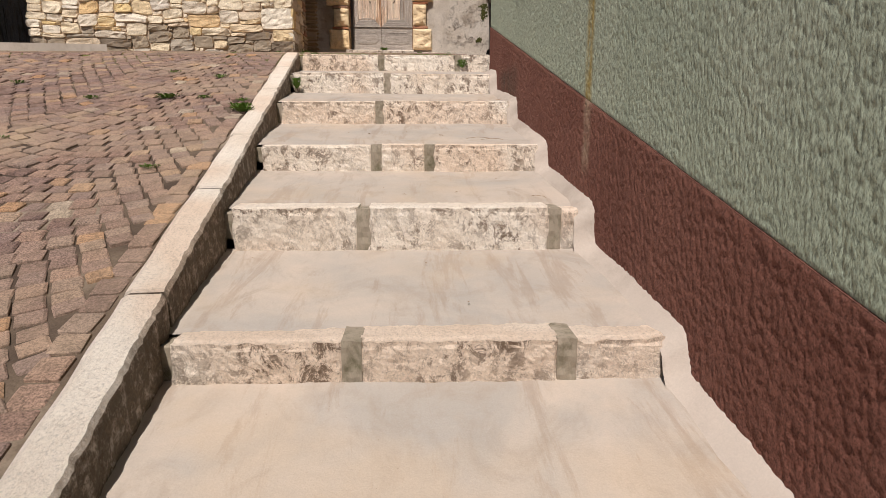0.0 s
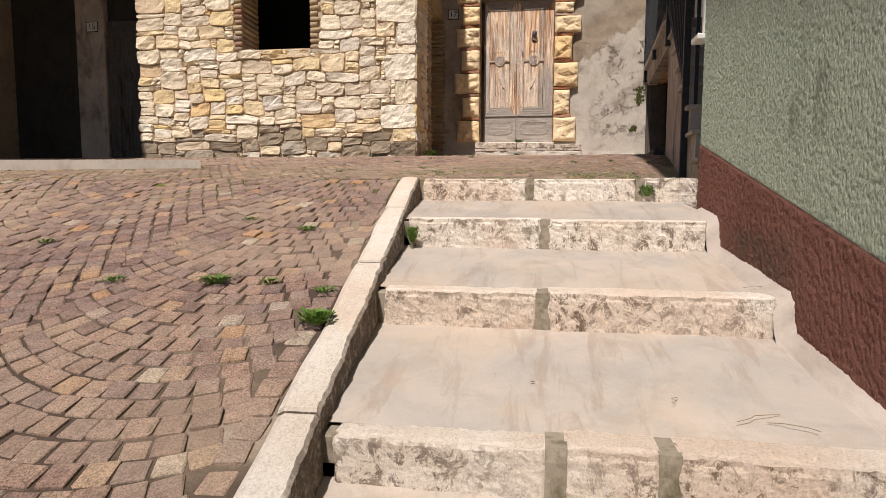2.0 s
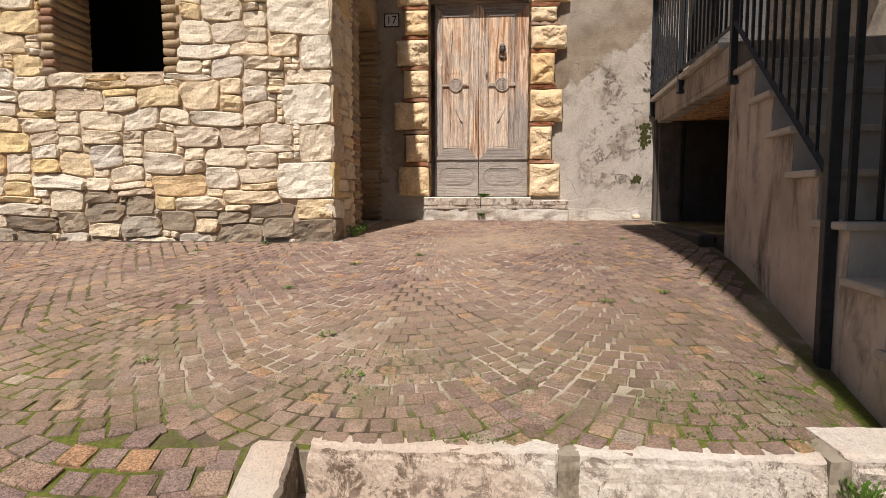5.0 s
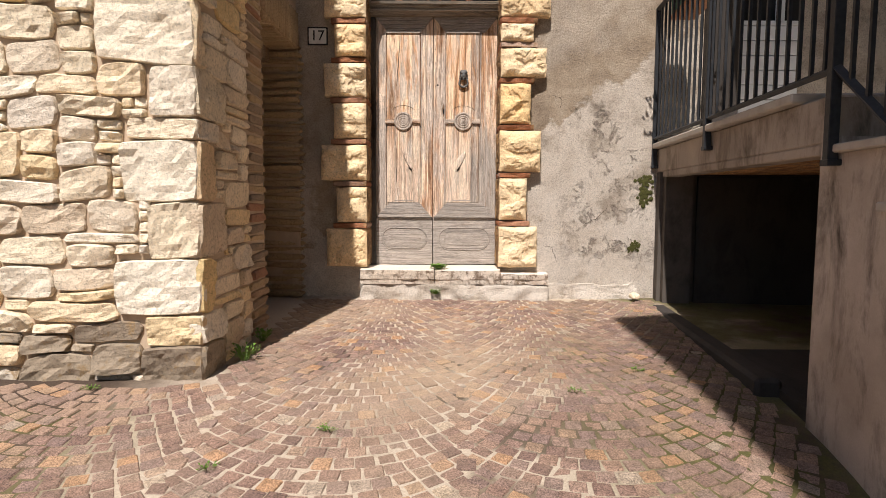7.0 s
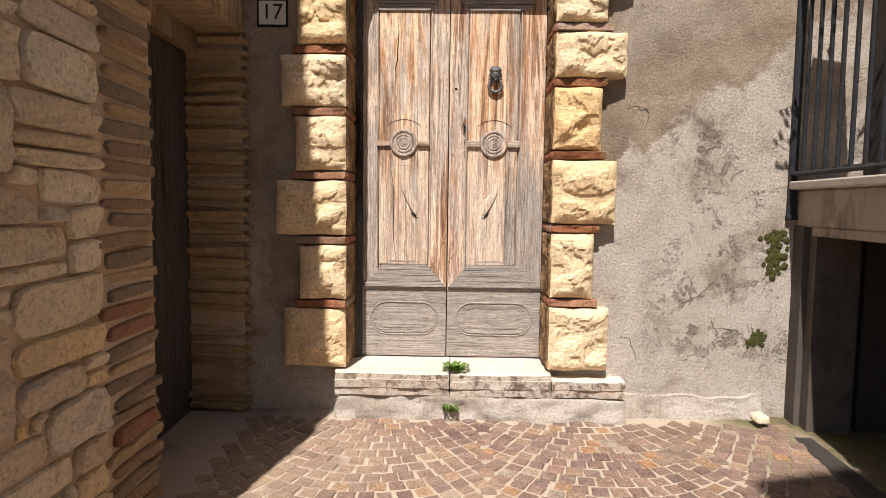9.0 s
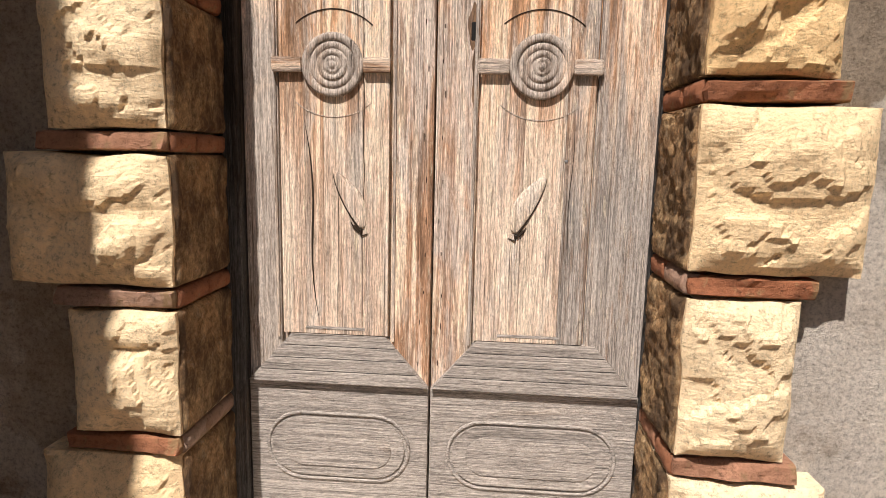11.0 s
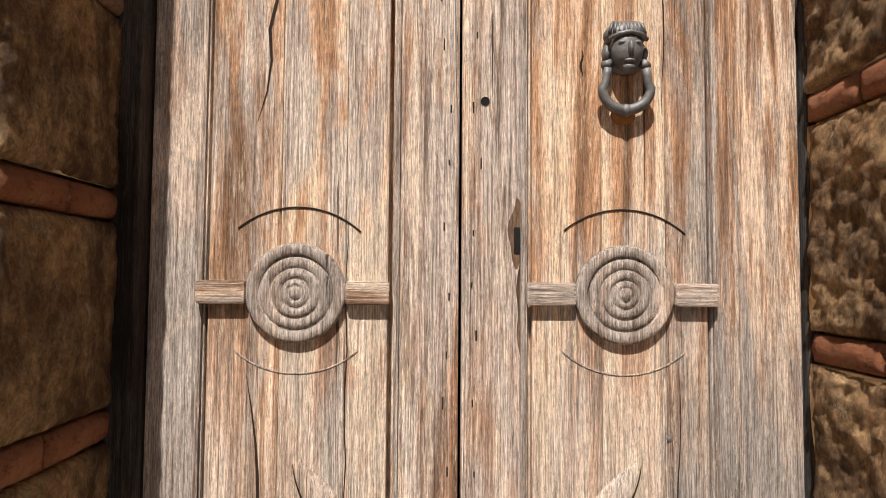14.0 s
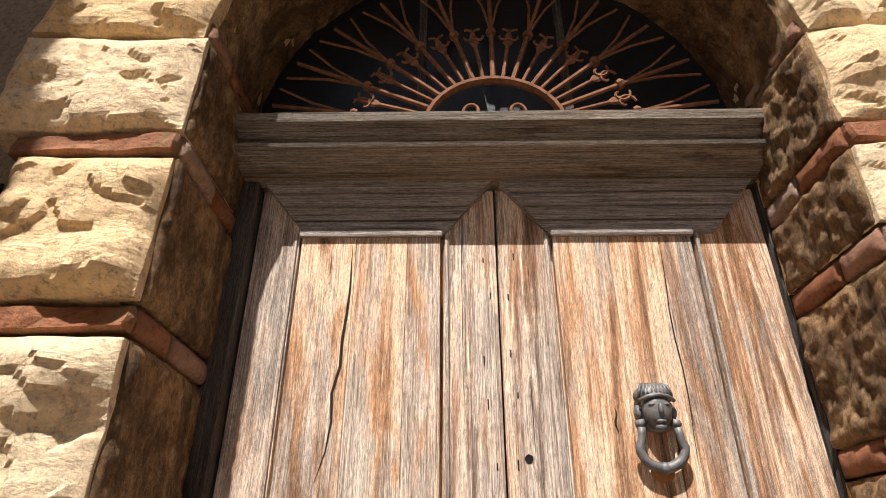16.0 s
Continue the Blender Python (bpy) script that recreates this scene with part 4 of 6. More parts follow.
def quoin(x0, x1, z0, z1, brick=False):
    w, h = x1 - x0, z1 - z0
    if brick:
        vs, fs = lump(w, h, 0.022, 16, 4, rngq, 0.05, 0.012, 0.6, 0.30, 0.004)
        me = arrays_mesh("brick_course", vs, fs, MAT_BRICK_RED, False)
        ob = part("brick_course", me, MAT_BRICK_RED, surround)
    else:
        vs, fs = rock(w, h, 0.075, rngq)
        me = arrays_mesh("quoin", vs, fs, MAT_QUOIN, False)
        ob = part("quoin", me, MAT_QUOIN, surround)
    ob.matrix_basis = Matrix.Translation(((x0 + x1) / 2, QF, (z0 + z1) / 2))
    return ob


BT = 0.025
RB = [2.88, 3.26, 3.67, 4.07, 4.459, 4.75, 4.95, 5.22]
RW = [0.335, 0.245, 0.355, 0.265, 0.39, 0.285, 0.42]
for i in range(7):
    lo = RB[i] + (BT if i else 0)
    quoin(DOOR_R, RW[i], lo + 0.004, RB[i + 1] - BT - 0.004)
    if i:
        quoin(DOOR_R, min(RW[i], RW[i - 1]) + 0.03, RB[i] - BT + 0.004, RB[i] + BT - 0.004, True)
LB = [2.88, 3.235, 3.59, 3.945, 4.29, 4.62, 4.94, 5.22]
LW = [-1.46, -1.375, -1.50, -1.39, -1.47, -1.38, -1.46]
for i in range(7):
    lo = LB[i] + (BT if i else 0)
    quoin(LW[i], DOOR_L, lo + 0.004, LB[i + 1] - BT - 0.004)
    if i:
        quoin(max(LW[i], LW[i - 1]) - 0.03, DOOR_L, LB[i] - BT + 0.004, LB[i] + BT - 0.004, True)
# voussoirs round the arch
a0 = 0.0
for i in range(9):
    for red in (False, True):
        da = math.radians(16.6 if not red else 3.8)
        a1 = a0 + da
        if a1 > math.pi + 0.02:
            break
        rin, rout = RAD - 0.003, RAD + (0.40 if i % 2 else 0.33) - (0.05 if red else 0)
        mid = (a0 + a1) / 2
        w = 2 * (rin + rout) / 2 * math.tan(da / 2) - 0.006
        if red:
            vs, fs = lump(rout - rin, w, 0.030, 10, 4, rngq, 0.05, 0.008, 0.22, 0.30, 0.004)
        else:
            vs, fs = rock(rout - rin, w, 0.075, rngq, 28, 18)
        taper = [(x, y, z * (1 + 0.36 * x / (rout - rin))) for x, y, z in vs]
        me = arrays_mesh("voussoir", taper, fs, MAT_BRICK_RED if red else MAT_QUOIN, red)
        ob = part("brick_course" if red else "voussoir", me, MAT_QUOIN, surround)
        rm = (rin + rout) / 2
        ob.matrix_basis = Matrix.Translation((DOOR_C + rm * math.cos(mid), QF, SPRING + rm * math.sin(mid))) @ Matrix.Rotation(-mid, 4, "Y")
        a0 = a1
# inner reveal of the arch, and the stone sill
N_ARC, N_DEEP = 90, 26
verts = []
for i in range(N_ARC + 1):
    t = math.pi * i / N_ARC
    for j in range(N_DEEP + 1):
        y = QF + 0.012 + 0.268 * j / N_DEEP
        p = Vector((t * 0.6, y, 0))
        r = RAD - 0.007 + 0.007 * noise.noise(p * 17) + 0.005 * noise.noise(p * 46) + (0.012 if j == 0 else 0.0)
        verts.append((DOOR_C + r * math.cos(t), y, SPRING + r * math.sin(t)))
w = N_DEEP + 1
faces = [(i * w + j, i * w + j + 1, (i + 1) * w + j + 1, (i + 1) * w + j) for i in range(N_ARC) for j in range(N_DEEP)]
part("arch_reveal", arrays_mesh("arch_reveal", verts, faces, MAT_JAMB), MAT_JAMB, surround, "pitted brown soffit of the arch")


def jamb_block(w, h, amp, rng_, cell=0.0075):
    """A weathered block of the door's reveal: pitted face towards -y, worn arrises."""
    n, m = max(4, int(w / cell)), max(4, int(h / cell))
    off = Vector(tuple(rng_.uniform(-40, 40, 3)))
    verts = []
    for j in range(m + 1):
        for i in range(n + 1):
            x, z = (i / n - 0.5) * w, (j / m - 0.5) * h
            p = Vector((x, 0, z)) + off
            e = min(w / 2 - abs(x), h / 2 - abs(z))
            d = amp * (0.9 * noise.noise(p * 11) + 0.8 * noise.noise(p * 38) + 0.55 * noise.noise(p * 85))
            verts.append((x, -(0.010 + d) + 0.008 * (1 - smooth01(e / 0.012)), z))
    k = n + 1
    faces = [(j * k + i, j * k + i + 1, (j + 1) * k + i + 1, (j + 1) * k + i) for j in range(m) for i in range(n)]
    rim = [i for i in range(n)] + [j * k + n for j in range(m)] + [m * k + i for i in range(n, 0, -1)] + [j * k for j in range(m, 0, -1)]
    b = len(verts)
    verts += [(verts[q][0], 0.03, verts[q][2]) for q in rim]
    L = len(rim)
    faces += [(rim[(q + 1) % L], rim[q], b + q, b + (q + 1) % L) for q in range(L)]
    return verts, faces


for sgn, xe, beds, amp in ((1, DOOR_L, LB, 0.0045), (-1, DOOR_R, RB, 0.0075)):
    for i in range(7):
        lo, hi = beds[i] + (BT if i else 0) + 0.003, beds[i + 1] - BT - 0.003
        vs, fs = jamb_block(0.275, hi - lo, amp, rngq)
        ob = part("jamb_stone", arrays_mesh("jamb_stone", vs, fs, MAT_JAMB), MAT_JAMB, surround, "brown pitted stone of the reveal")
        ob.matrix_basis = Matrix.Translation((xe, QF + 0.130, (lo + hi) / 2)) @ Matrix.Rotation(radians(90 * sgn), 4, "Z")
        y = QF - 0.006
        for w in (0.150, 0.122) if i % 2 else (0.112, 0.160):
            vs, fs = jamb_block(w - 0.004, 2 * BT - 0.006, 0.003, rngq)
            ob = part("brick", arrays_mesh("brick", vs, fs, MAT_BRICK_RED), MAT_BRICK_RED, surround)
            ob.matrix_basis = Matrix.Translation((xe, y + w / 2, beds[i + 1])) @ Matrix.Rotation(radians(90 * sgn), 4, "Z")
            y += w
sill = thing("door_sill", (DOOR_C, BACK, 2.62), "worn pale stone doorstep of cracked blocks", "doorstep", kind="structure")
for a, b in ((-1.17, -0.538), (-0.532, 0.022), (0.028, 0.43)):
    bm = box(a, b, BACK - 0.125, BACK + 0.26, 2.735, 2.868 if b < 0.1 else 2.835)
    bmesh.ops.subdivide_edges(bm, edges=bm.edges[:], cuts=13, use_grid_fill=True)
    for v in bm.verts:
        q = noise.noise(v.co * 6) * 0.008 + noise.noise(v.co * 24) * 0.004
        if v.co.z < 2.78:
            q += 0.012 * noise.noise(v.co * 9) + 0.006
        arris = 0.010 if v.co.y < BACK - 0.12 and v.co.z > 2.83 else 0
        v.co += Vector((0, q + arris, 0.5 * q - arris))
    part("sill_stone", bm, MAT_SILL, sill)
vs, fs = lump(1.62, 0.19, 0.05, 60, 10, rngq, 0.05, 0.012, 0.6, 0.2)
ob = part("footing", arrays_mesh("footing", vs, fs, MAT_PLASTER), MAT_PLASTER, sill, "rough mortar footing")
ob.matrix_basis = Matrix.Translation((-0.365, BACK - 0.075, 2.645))
bm = box(0.40, 1.22, BACK - 0.035, BACK + 0.05, 2.58, 2.73)
bmesh.ops.subdivide_edges(bm, edges=bm.edges[:], cuts=18, use_grid_fill=True)
for v in bm.verts:
    q = noise.noise(v.co * 7) * 0.022 + noise.noise(v.co * 26) * 0.010
    v.co += Vector((0, q - 0.03 * smooth01((2.72 - v.co.z) / 0.14) + 0.01, 1.2 * q))
part("footing", bm, MAT_PLASTER, sill, "rough cracked mortar at the wall's foot")

# ---- right hand stair and landing, turned a little from the houses ----
YARD = Matrix.Translation((1.36, 11.1, 0)) @ Matrix.Rotation(-radians(5.14), 4, "Z")
yard = thing("outside_stair", (1.3, 9, 2.4), "stained concrete outside stair and landing over a dark open cellar", "stair", kind="structure")
OPEN_N, OPEN_F = -2.55, -0.10
bm = box(0, 1.96, OPEN_N - 0.05, 0.13, 3.70, 3.90, 0.01, m=YARD)
part("landing_slab", bm, MAT_SLAB, yard)
bm = box(-0.05, 1.9, OPEN_N + 0.18, 0.13, 3.90, 3.945, 0.008, m=YARD)
part("landing_edge", bm, MAT_MARBLE, yard, "pale stone edging of the landing")
# walls and floor carry the cellar's darkness in their colour
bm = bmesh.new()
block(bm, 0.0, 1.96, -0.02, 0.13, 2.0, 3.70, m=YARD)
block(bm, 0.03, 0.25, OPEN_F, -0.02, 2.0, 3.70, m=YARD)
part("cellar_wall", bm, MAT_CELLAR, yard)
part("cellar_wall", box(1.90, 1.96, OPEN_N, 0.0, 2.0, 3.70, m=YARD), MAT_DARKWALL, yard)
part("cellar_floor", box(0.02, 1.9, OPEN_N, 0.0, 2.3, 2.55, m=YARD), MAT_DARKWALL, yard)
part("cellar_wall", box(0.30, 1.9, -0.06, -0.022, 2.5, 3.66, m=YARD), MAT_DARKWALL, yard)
part("slab_lip", box(0.0, 0.13, OPEN_N + 0.01, -0.10, 3.655, 3.702, 0.006, m=YARD), MAT_SLAB, yard)
for i in range(9):
    part("ceiling_board", box(max(0.135, 0.03 + 0.2 * i), 0.22 + 0.2 * i, OPEN_N + 0.02, -0.12, 3.672, 3.698, 0.003, m=YARD), MAT_WOOD_SOFFIT, yard, "brown boards under the landing")
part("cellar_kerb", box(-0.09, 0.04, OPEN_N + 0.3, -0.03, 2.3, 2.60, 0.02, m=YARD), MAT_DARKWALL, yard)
# stepped side wall
RISE, GOING = 0.2275, 0.298
outline = [(OPEN_N, 1.7), (OPEN_N, 3.72)]
treads = []
yy, zz = OPEN_N - 0.15, 3.69
outline.append((yy, 3.72))
for i in range(7):
    outline.append((yy, zz - 0.035))
    treads.append((yy, zz))
    yy -= GOING
    outline.append((yy, zz - 0.035))
    zz -= RISE
outline.append((yy, 1.7))
bm = prism(outline, "x", 0.0, 1.5)
bmesh.ops.transform(bm, matrix=YARD, verts=bm.verts)
part("stair_wall", bm, MAT_CONCRETE, yard, "streaked concrete side wall of the stair")
for y, z in treads:
    part("riser", box(0.003, 1.49, y - GOING - 0.002, y - GOING + 0.02, z - 0.034 - RISE + 0.034, z - 0.034, m=YARD), MAT_RISER, yard, "pale grey riser")
    part("tread", box(-0.035, 1.5, y - GOING - 0.035, y + 0.002, z - 0.034, z, 0.006, m=YARD), MAT_MARBLE, yard, "pale stone tread")
# back facade beyond the landing and the yard
yard_wall = solid("wall_east", box(3.35, 3.7, 5.6, 11.2, 1.5, 8.5), MAT_PLASTER, "plain plastered house wall beyond the stair", "wall", "structure")

# ---- the recess beyond the stone house ----
recess = thing("wall_west", (-7.4, 11.0, 2.6), "plastered wall coloured dark for the shade of its recess, with an old door", "wall", kind="structure")
# wall colour holds the recess's shade
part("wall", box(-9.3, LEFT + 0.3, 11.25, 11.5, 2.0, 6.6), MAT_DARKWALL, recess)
part("pilaster", box(-7.98, -7.45, 11.13, 11.25, 2.0, 6.0, 0.01), MAT_CONCRETE, recess)
part("wall", box(-9.6, -9.3, 7.0, 11.5, 2.0, 6.6), MAT_STONE_GREY, recess)
# roof out of view, added so that the recess lies in shade
part("roof", box(-9.6, LEFT - 0.5, 6.3, 11.5, 6.2, 6.4), MAT_WOOD_DARK, recess, "unseen boarded roof added to shade the recess")
solid("kerb_slab", prism([(-9.2, 6.55), (-3.35, 7.03), (-3.6, 7.2), (-9.2, 7.3)], "z", 2.0, 2.375), MAT_FILLET, "pale concrete threshold slab before the recess", "slab", "structure")
solid("wall_south", box(-14, -13.6, -12, 16, -4, 7), MAT_PLASTER, "plain wall closing the street", "wall", "structure")

# ---- the old double door ----
YF = 11.43
door = thing("door_1", (DOOR_C, YF, 2.9), "closed weathered wooden double door with carved rosettes", "door", kind="structure")
LEAF_B, LEAF_T = 2.876, 5.06


def trapezoid(x0, x1, z0, z1, inset, up, ya, yb):
    """A mitred moulding strip: full at its base, drawn in by inset at its far edge."""
    pts = [(x0, z0), (x1, z0), (x1 - inset, z1), (x0 + inset, z1)] if up else [(x0 + inset, z0), (x1 - inset, z0), (x1, z1), (x0, z1)]
    return prism(pts, "y", ya, yb)


def stadium(x0, x1, z0, z1, ya, yb, steps=10):
    r = (z1 - z0) / 2
    pts = []
    for i in range(steps + 1):
        a = math.pi / 2 + math.pi * i / steps
        pts.append((x0 + r + r * math.cos(a), (z0 + z1) / 2 + r * math.sin(a)))
    for i in range(steps + 1):
        a = -math.pi / 2 + math.pi * i / steps
        pts.append((x1 - r + r * math.cos(a), (z0 + z1) / 2 + r * math.sin(a)))
    return prism(pts, "y", ya, yb)


def rim_of(x0, x1, z0, z1, y, r):
    """A thin round bead along a stadium outline."""
    rad = (z1 - z0) / 2
    pts = []
    for i in range(13):
        a = math.pi / 2 + math.pi * i / 12
        pts.append((x0 + rad + rad * math.cos(a), y, (z0 + z1) / 2 + rad * math.sin(a)))
    for i in range(13):
        a = -math.pi / 2 + math.pi * i / 12
        pts.append((x1 - rad + rad * math.cos(a), y, (z0 + z1) / 2 + rad * math.sin(a)))
    pts.append(pts[0])
    return tube(pts, r, 6)


def crack_line(points, w, parent, depth=0.0128, material=None):
    """A dark ribbon laid on the wood as a split or stain, wider in the middle."""
    bm = bmesh.new()
    n = len(points)
    left, right = [], []
    for i, (x, z) in enumerate(points):
        ww = w * math.sin(math.pi * (i + 0.35) / (n - 0.3))
        left.append(bm.verts.new((x - ww / 2, YF - depth, z)))
        right.append(bm.verts.new((x + ww / 2, YF - depth, z)))
    for i in range(n - 1):
        bm.faces.new((left[i], right[i], right[i + 1], left[i + 1]))
    part("crack", bm, material or MAT_SPLIT, parent, "dark ribbon laid on the wood as a split or stain")


# near-black that paints the shade down splits, grooves and nail holes
MAT_SPLIT = plain_mat("crevice_shade", (0.02, 0.013, 0.008), (0.035, 0.022, 0.014), 0.95)
MAT_STAIN = wood_mat("stained_wood", (0.12, 0.065, 0.035), (0.22, 0.13, 0.075), (0.14, 0.10, 0.075), 0.3, dark=0.9, off=1.2)
rngd = np.random.default_rng(8)
LEAVES = [(-1.070, -0.5625, -0.972, -0.676, -0.826), (-0.5575, 0.004, -0.445, -0.152, -0.293)]
for n_leaf, (x0, x1, p0, p1, rc) in enumerate(LEAVES):
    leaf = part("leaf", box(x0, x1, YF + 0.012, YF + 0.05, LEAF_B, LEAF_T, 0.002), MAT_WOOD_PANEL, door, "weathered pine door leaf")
    # stiles, each with rounded arrises
    part("stile", box(x0, p0 - 0.004, YF - 0.006, YF + 0.012, 3.29, LEAF_T - 0.02, 0.004, 2), MAT_WOOD_EDGE if n_leaf == 0 else MAT_WOOD, leaf)
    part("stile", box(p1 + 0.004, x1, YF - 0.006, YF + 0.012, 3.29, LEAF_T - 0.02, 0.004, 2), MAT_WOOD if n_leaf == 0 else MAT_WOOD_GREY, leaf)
    # thin bead beside each stile
    for xb in (p0 - 0.012, p1 + 0.012):
        part("bead", box(xb - 0.004, xb + 0.004, YF - 0.012, YF - 0.004, 3.42, 4.93, 0.002, 2), MAT_WOOD_EDGE, leaf)
    # boards of the upper panel
    cuts = [p0 + 0.002, p0 + (p1 - p0) * 0.40, p0 + (p1 - p0) * 0.76, p1 - 0.002]
    for a, b in zip(cuts, cuts[1:]):
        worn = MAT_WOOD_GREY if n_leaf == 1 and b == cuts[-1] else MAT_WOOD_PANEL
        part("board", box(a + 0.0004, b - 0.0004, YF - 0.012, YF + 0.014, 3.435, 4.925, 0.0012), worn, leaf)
    xa, xb = p0 + 0.065, p1 - 0.065
    part("moulding", box(xa, xb, YF - 0.0135, YF - 0.011, 3.448, 3.456, 0.001), MAT_WOOD_LOW, leaf)
    # mitred mouldings at foot and head of the panel
    for k in range(4):
        z0 = 3.300 + 0.034 * k
        part("moulding", trapezoid(x0 + 0.004 + 0.030 * k, x1 - 0.004 - 0.030 * k, z0, z0 + 0.031, 0.028, True, YF - 0.034 + 0.006 * k, YF + 0.012), MAT_WOOD_LOW, leaf)
        z1 = 5.052 - 0.032 * k
        part("moulding", trapezoid(x0 + 0.004 + 0.026 * k, x1 - 0.004 - 0.026 * k, z1 - 0.029, z1, 0.024, False, YF - 0.030 + 0.005 * k, YF + 0.012), MAT_WOOD_LOW, leaf)
    part("moulding", box(p0 - 0.002, p1 + 0.002, YF - 0.022, YF - 0.010, 4.918, 4.934, 0.003, 2), MAT_WOOD_LOW, leaf)
    # kick rail with its sunk oval
    part("lower_rail", box(x0, x1, YF - 0.016, YF + 0.012, LEAF_B, 3.298, 0.005, 2), MAT_WOOD_LOW, leaf)
    ox0, ox1 = x0 + 0.052, x1 - 0.052
    part("oval_panel", stadium(ox0 + 0.012, ox1 - 0.012, 3.020, 3.192, YF - 0.021, YF - 0.014), MAT_WOOD_LOW, leaf)
    part("oval_moulding", rim_of(ox0, ox1, 3.008, 3.204, YF - 0.016, 0.005), MAT_WOOD_LOW, leaf, smooth=True)
    part("oval_panel", stadium(ox0 + 0.05, ox1 - 0.05, 3.050, 3.162, YF - 0.024, YF - 0.020), MAT_WOOD_LOW, leaf)
    # rosette, its cross bar and the carved circle round it
    face = Matrix.Translation((rc, YF - 0.012, 4.153)) @ Matrix.Rotation(radians(90), 4, "X")
    prof = [(0.085, 0.0), (0.085, 0.012), (0.081, 0.016), (0.066, 0.017), (0.064, 0.013), (0.062, 0.013), (0.060, 0.019), (0.054, 0.022), (0.046, 0.021), (0.044, 0.016),
            (0.042, 0.016), (0.040, 0.022), (0.034, 0.025), (0.028, 0.023), (0.026, 0.018), (0.024, 0.018), (0.021, 0.024), (0.016, 0.026), (0.013, 0.022), (0.011, 0.022), (0.008, 0.029), (0.001, 0.031)]
    prof = [(r * 0.95, h * 0.8 if r > 0.065 else 0.0085 + (h - 0.013) * 0.5) for r, h in prof]
    part("rosette", lathe(prof, 40, face), MAT_WOOD_EDGE, leaf, "turned wooden rosette", True)
    for a, b in ((rc - 0.160, rc - 0.080), (rc + 0.080, rc + 0.152)):
        part("cross_bar", box(a, b, YF - 0.029, YF - 0.010, 4.134, 4.172, 0.006, 2), MAT_WOOD_BAR, leaf)
    arc = [(rc + 0.148 * math.cos(radians(t)), YF - 0.0125, 4.150 + 0.142 * math.sin(radians(t))) for t in range(46, 136, 5)]
    # dark tube in place of the shade in an incised line
    part("carved_arc", tube(arc, 0.0015, 6), MAT_SPLIT, leaf, "dark tube painted as the shadowed carved arc over the rosette")
    arc = [(rc + 0.142 * math.cos(radians(t)), YF - 0.0122, 4.150 + 0.128 * math.sin(radians(t))) for t in range(225, 316, 5)]
    part("carved_arc", tube(arc, 0.0013, 6), MAT_WOOD_EDGE, leaf, "carved arc under the rosette")
    # carved husk below the rosette
    s = 1 if n_leaf == 0 else -1
    bx = -0.832 if n_leaf == 0 else -0.262
    path = []
    for i in range(15):
        f = i / 14
        path.append((bx + s * (0.006 + 0.072 * f ** 1.5), YF - 0.012, 3.880 - 0.150 * f))
    rad = [0.001 + 0.027 * math.sin(math.pi * (0.04 + 0.9 * i / 14)) for i in range(15)]
    path = [(x + s * r * 0.95, y, z) for (x, y, z), r in zip(path, rad)]
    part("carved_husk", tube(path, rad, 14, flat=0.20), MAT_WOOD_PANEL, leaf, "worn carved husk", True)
    edge = [(x - s * (r * 0.97 + 0.0015), YF - 0.0135, z - 0.002) for (x, y, z), r in zip(path, rad)]
    # dark tube painted for the shadow along the husk
    part("carved_groove", tube(edge, [0.0006 + 0.0028 * i / len(edge) for i in range(len(edge))], 6), MAT_SPLIT, leaf, "dark tube painted as the shadowed edge of the husk")
    crevice = [(bx + s * (0.052 + 0.040 * i / 6 + 0.006 * math.sin(2.3 * i)), 3.742 - 0.030 * i / 6 + 0.006 * math.cos(3.1 * i)) for i in range(7)]
    part("carved_groove", tube([(x, YF - 0.0135, z) for x, z in crevice], [0.001, 0.003, 0.0045, 0.004, 0.005, 0.003, 0.001], 6), MAT_SPLIT, leaf, "broken edge of the carving")
    knot = Matrix.Translation((bx + s * 0.088, YF - 0.010, 3.722)) @ Matrix.Rotation(radians(90), 4, "X") @ Matrix.Diagonal((1, 1.5, 1, 1))
    part("knot", lathe([(0.012, 0.0), (0.008, 0.001), (0.004, 0.0012), (0.002, 0.001)], 14, knot), MAT_WOOD_LOW, leaf, "grey knot", True)
    # splits
    if n_leaf == 0:
        crack_line([(-0.862 + 0.012 * math.sin(i * 1.1) * (i / 9) + (-0.028 * (i / 9) if i > 5 else 0), 4.90 - 0.052 * i) for i in range(10)], 0.006, leaf)
        crack_line([(-0.905 + 0.010 * math.sin(i * 0.6) + 0.004 * i, 4.02 - 0.055 * i) for i in range(11)], 0.006, leaf)
        crack_line([(-0.745 + 0.002 * math.sin(i * 2), 4.30 - 0.06 * i) for i in range(12)], 0.0022, leaf)
    else:
        crack_line([(-0.225 + 0.003 * math.sin(i * 1.4), 4.93 - 0.06 * i) for i in range(9)], 0.0028, leaf)
        crack_line([(-0.205 + 0.004 * math.sin(i * 0.9), 4.05 - 0.05 * i) for i in range(9)], 0.0022, leaf)
        crack_line([(-0.36 + 0.002 * math.sin(i), 4.56 - 0.006 * i) for i in range(9)], 0.004, leaf)
        crack_line([(-0.462 + 0.002 * math.sin(i * 1.7), 4.225 - 0.022 * i) for i in range(9)], 0.010, leaf, 0.0066, MAT_STAIN)
        crack_line([(-0.466 + 0.002 * math.sin(i * 1.3), 4.31 - 0.013 * i) for i in range(10)], 0.030, leaf, 0.0064, MAT_STAIN)
        part("keyhole", box(-0.4755, -0.4565, YF - 0.0072, YF, 4.214, 4.266, 0.006, 2), MAT_BLACK, leaf, "worn dark keyhole")
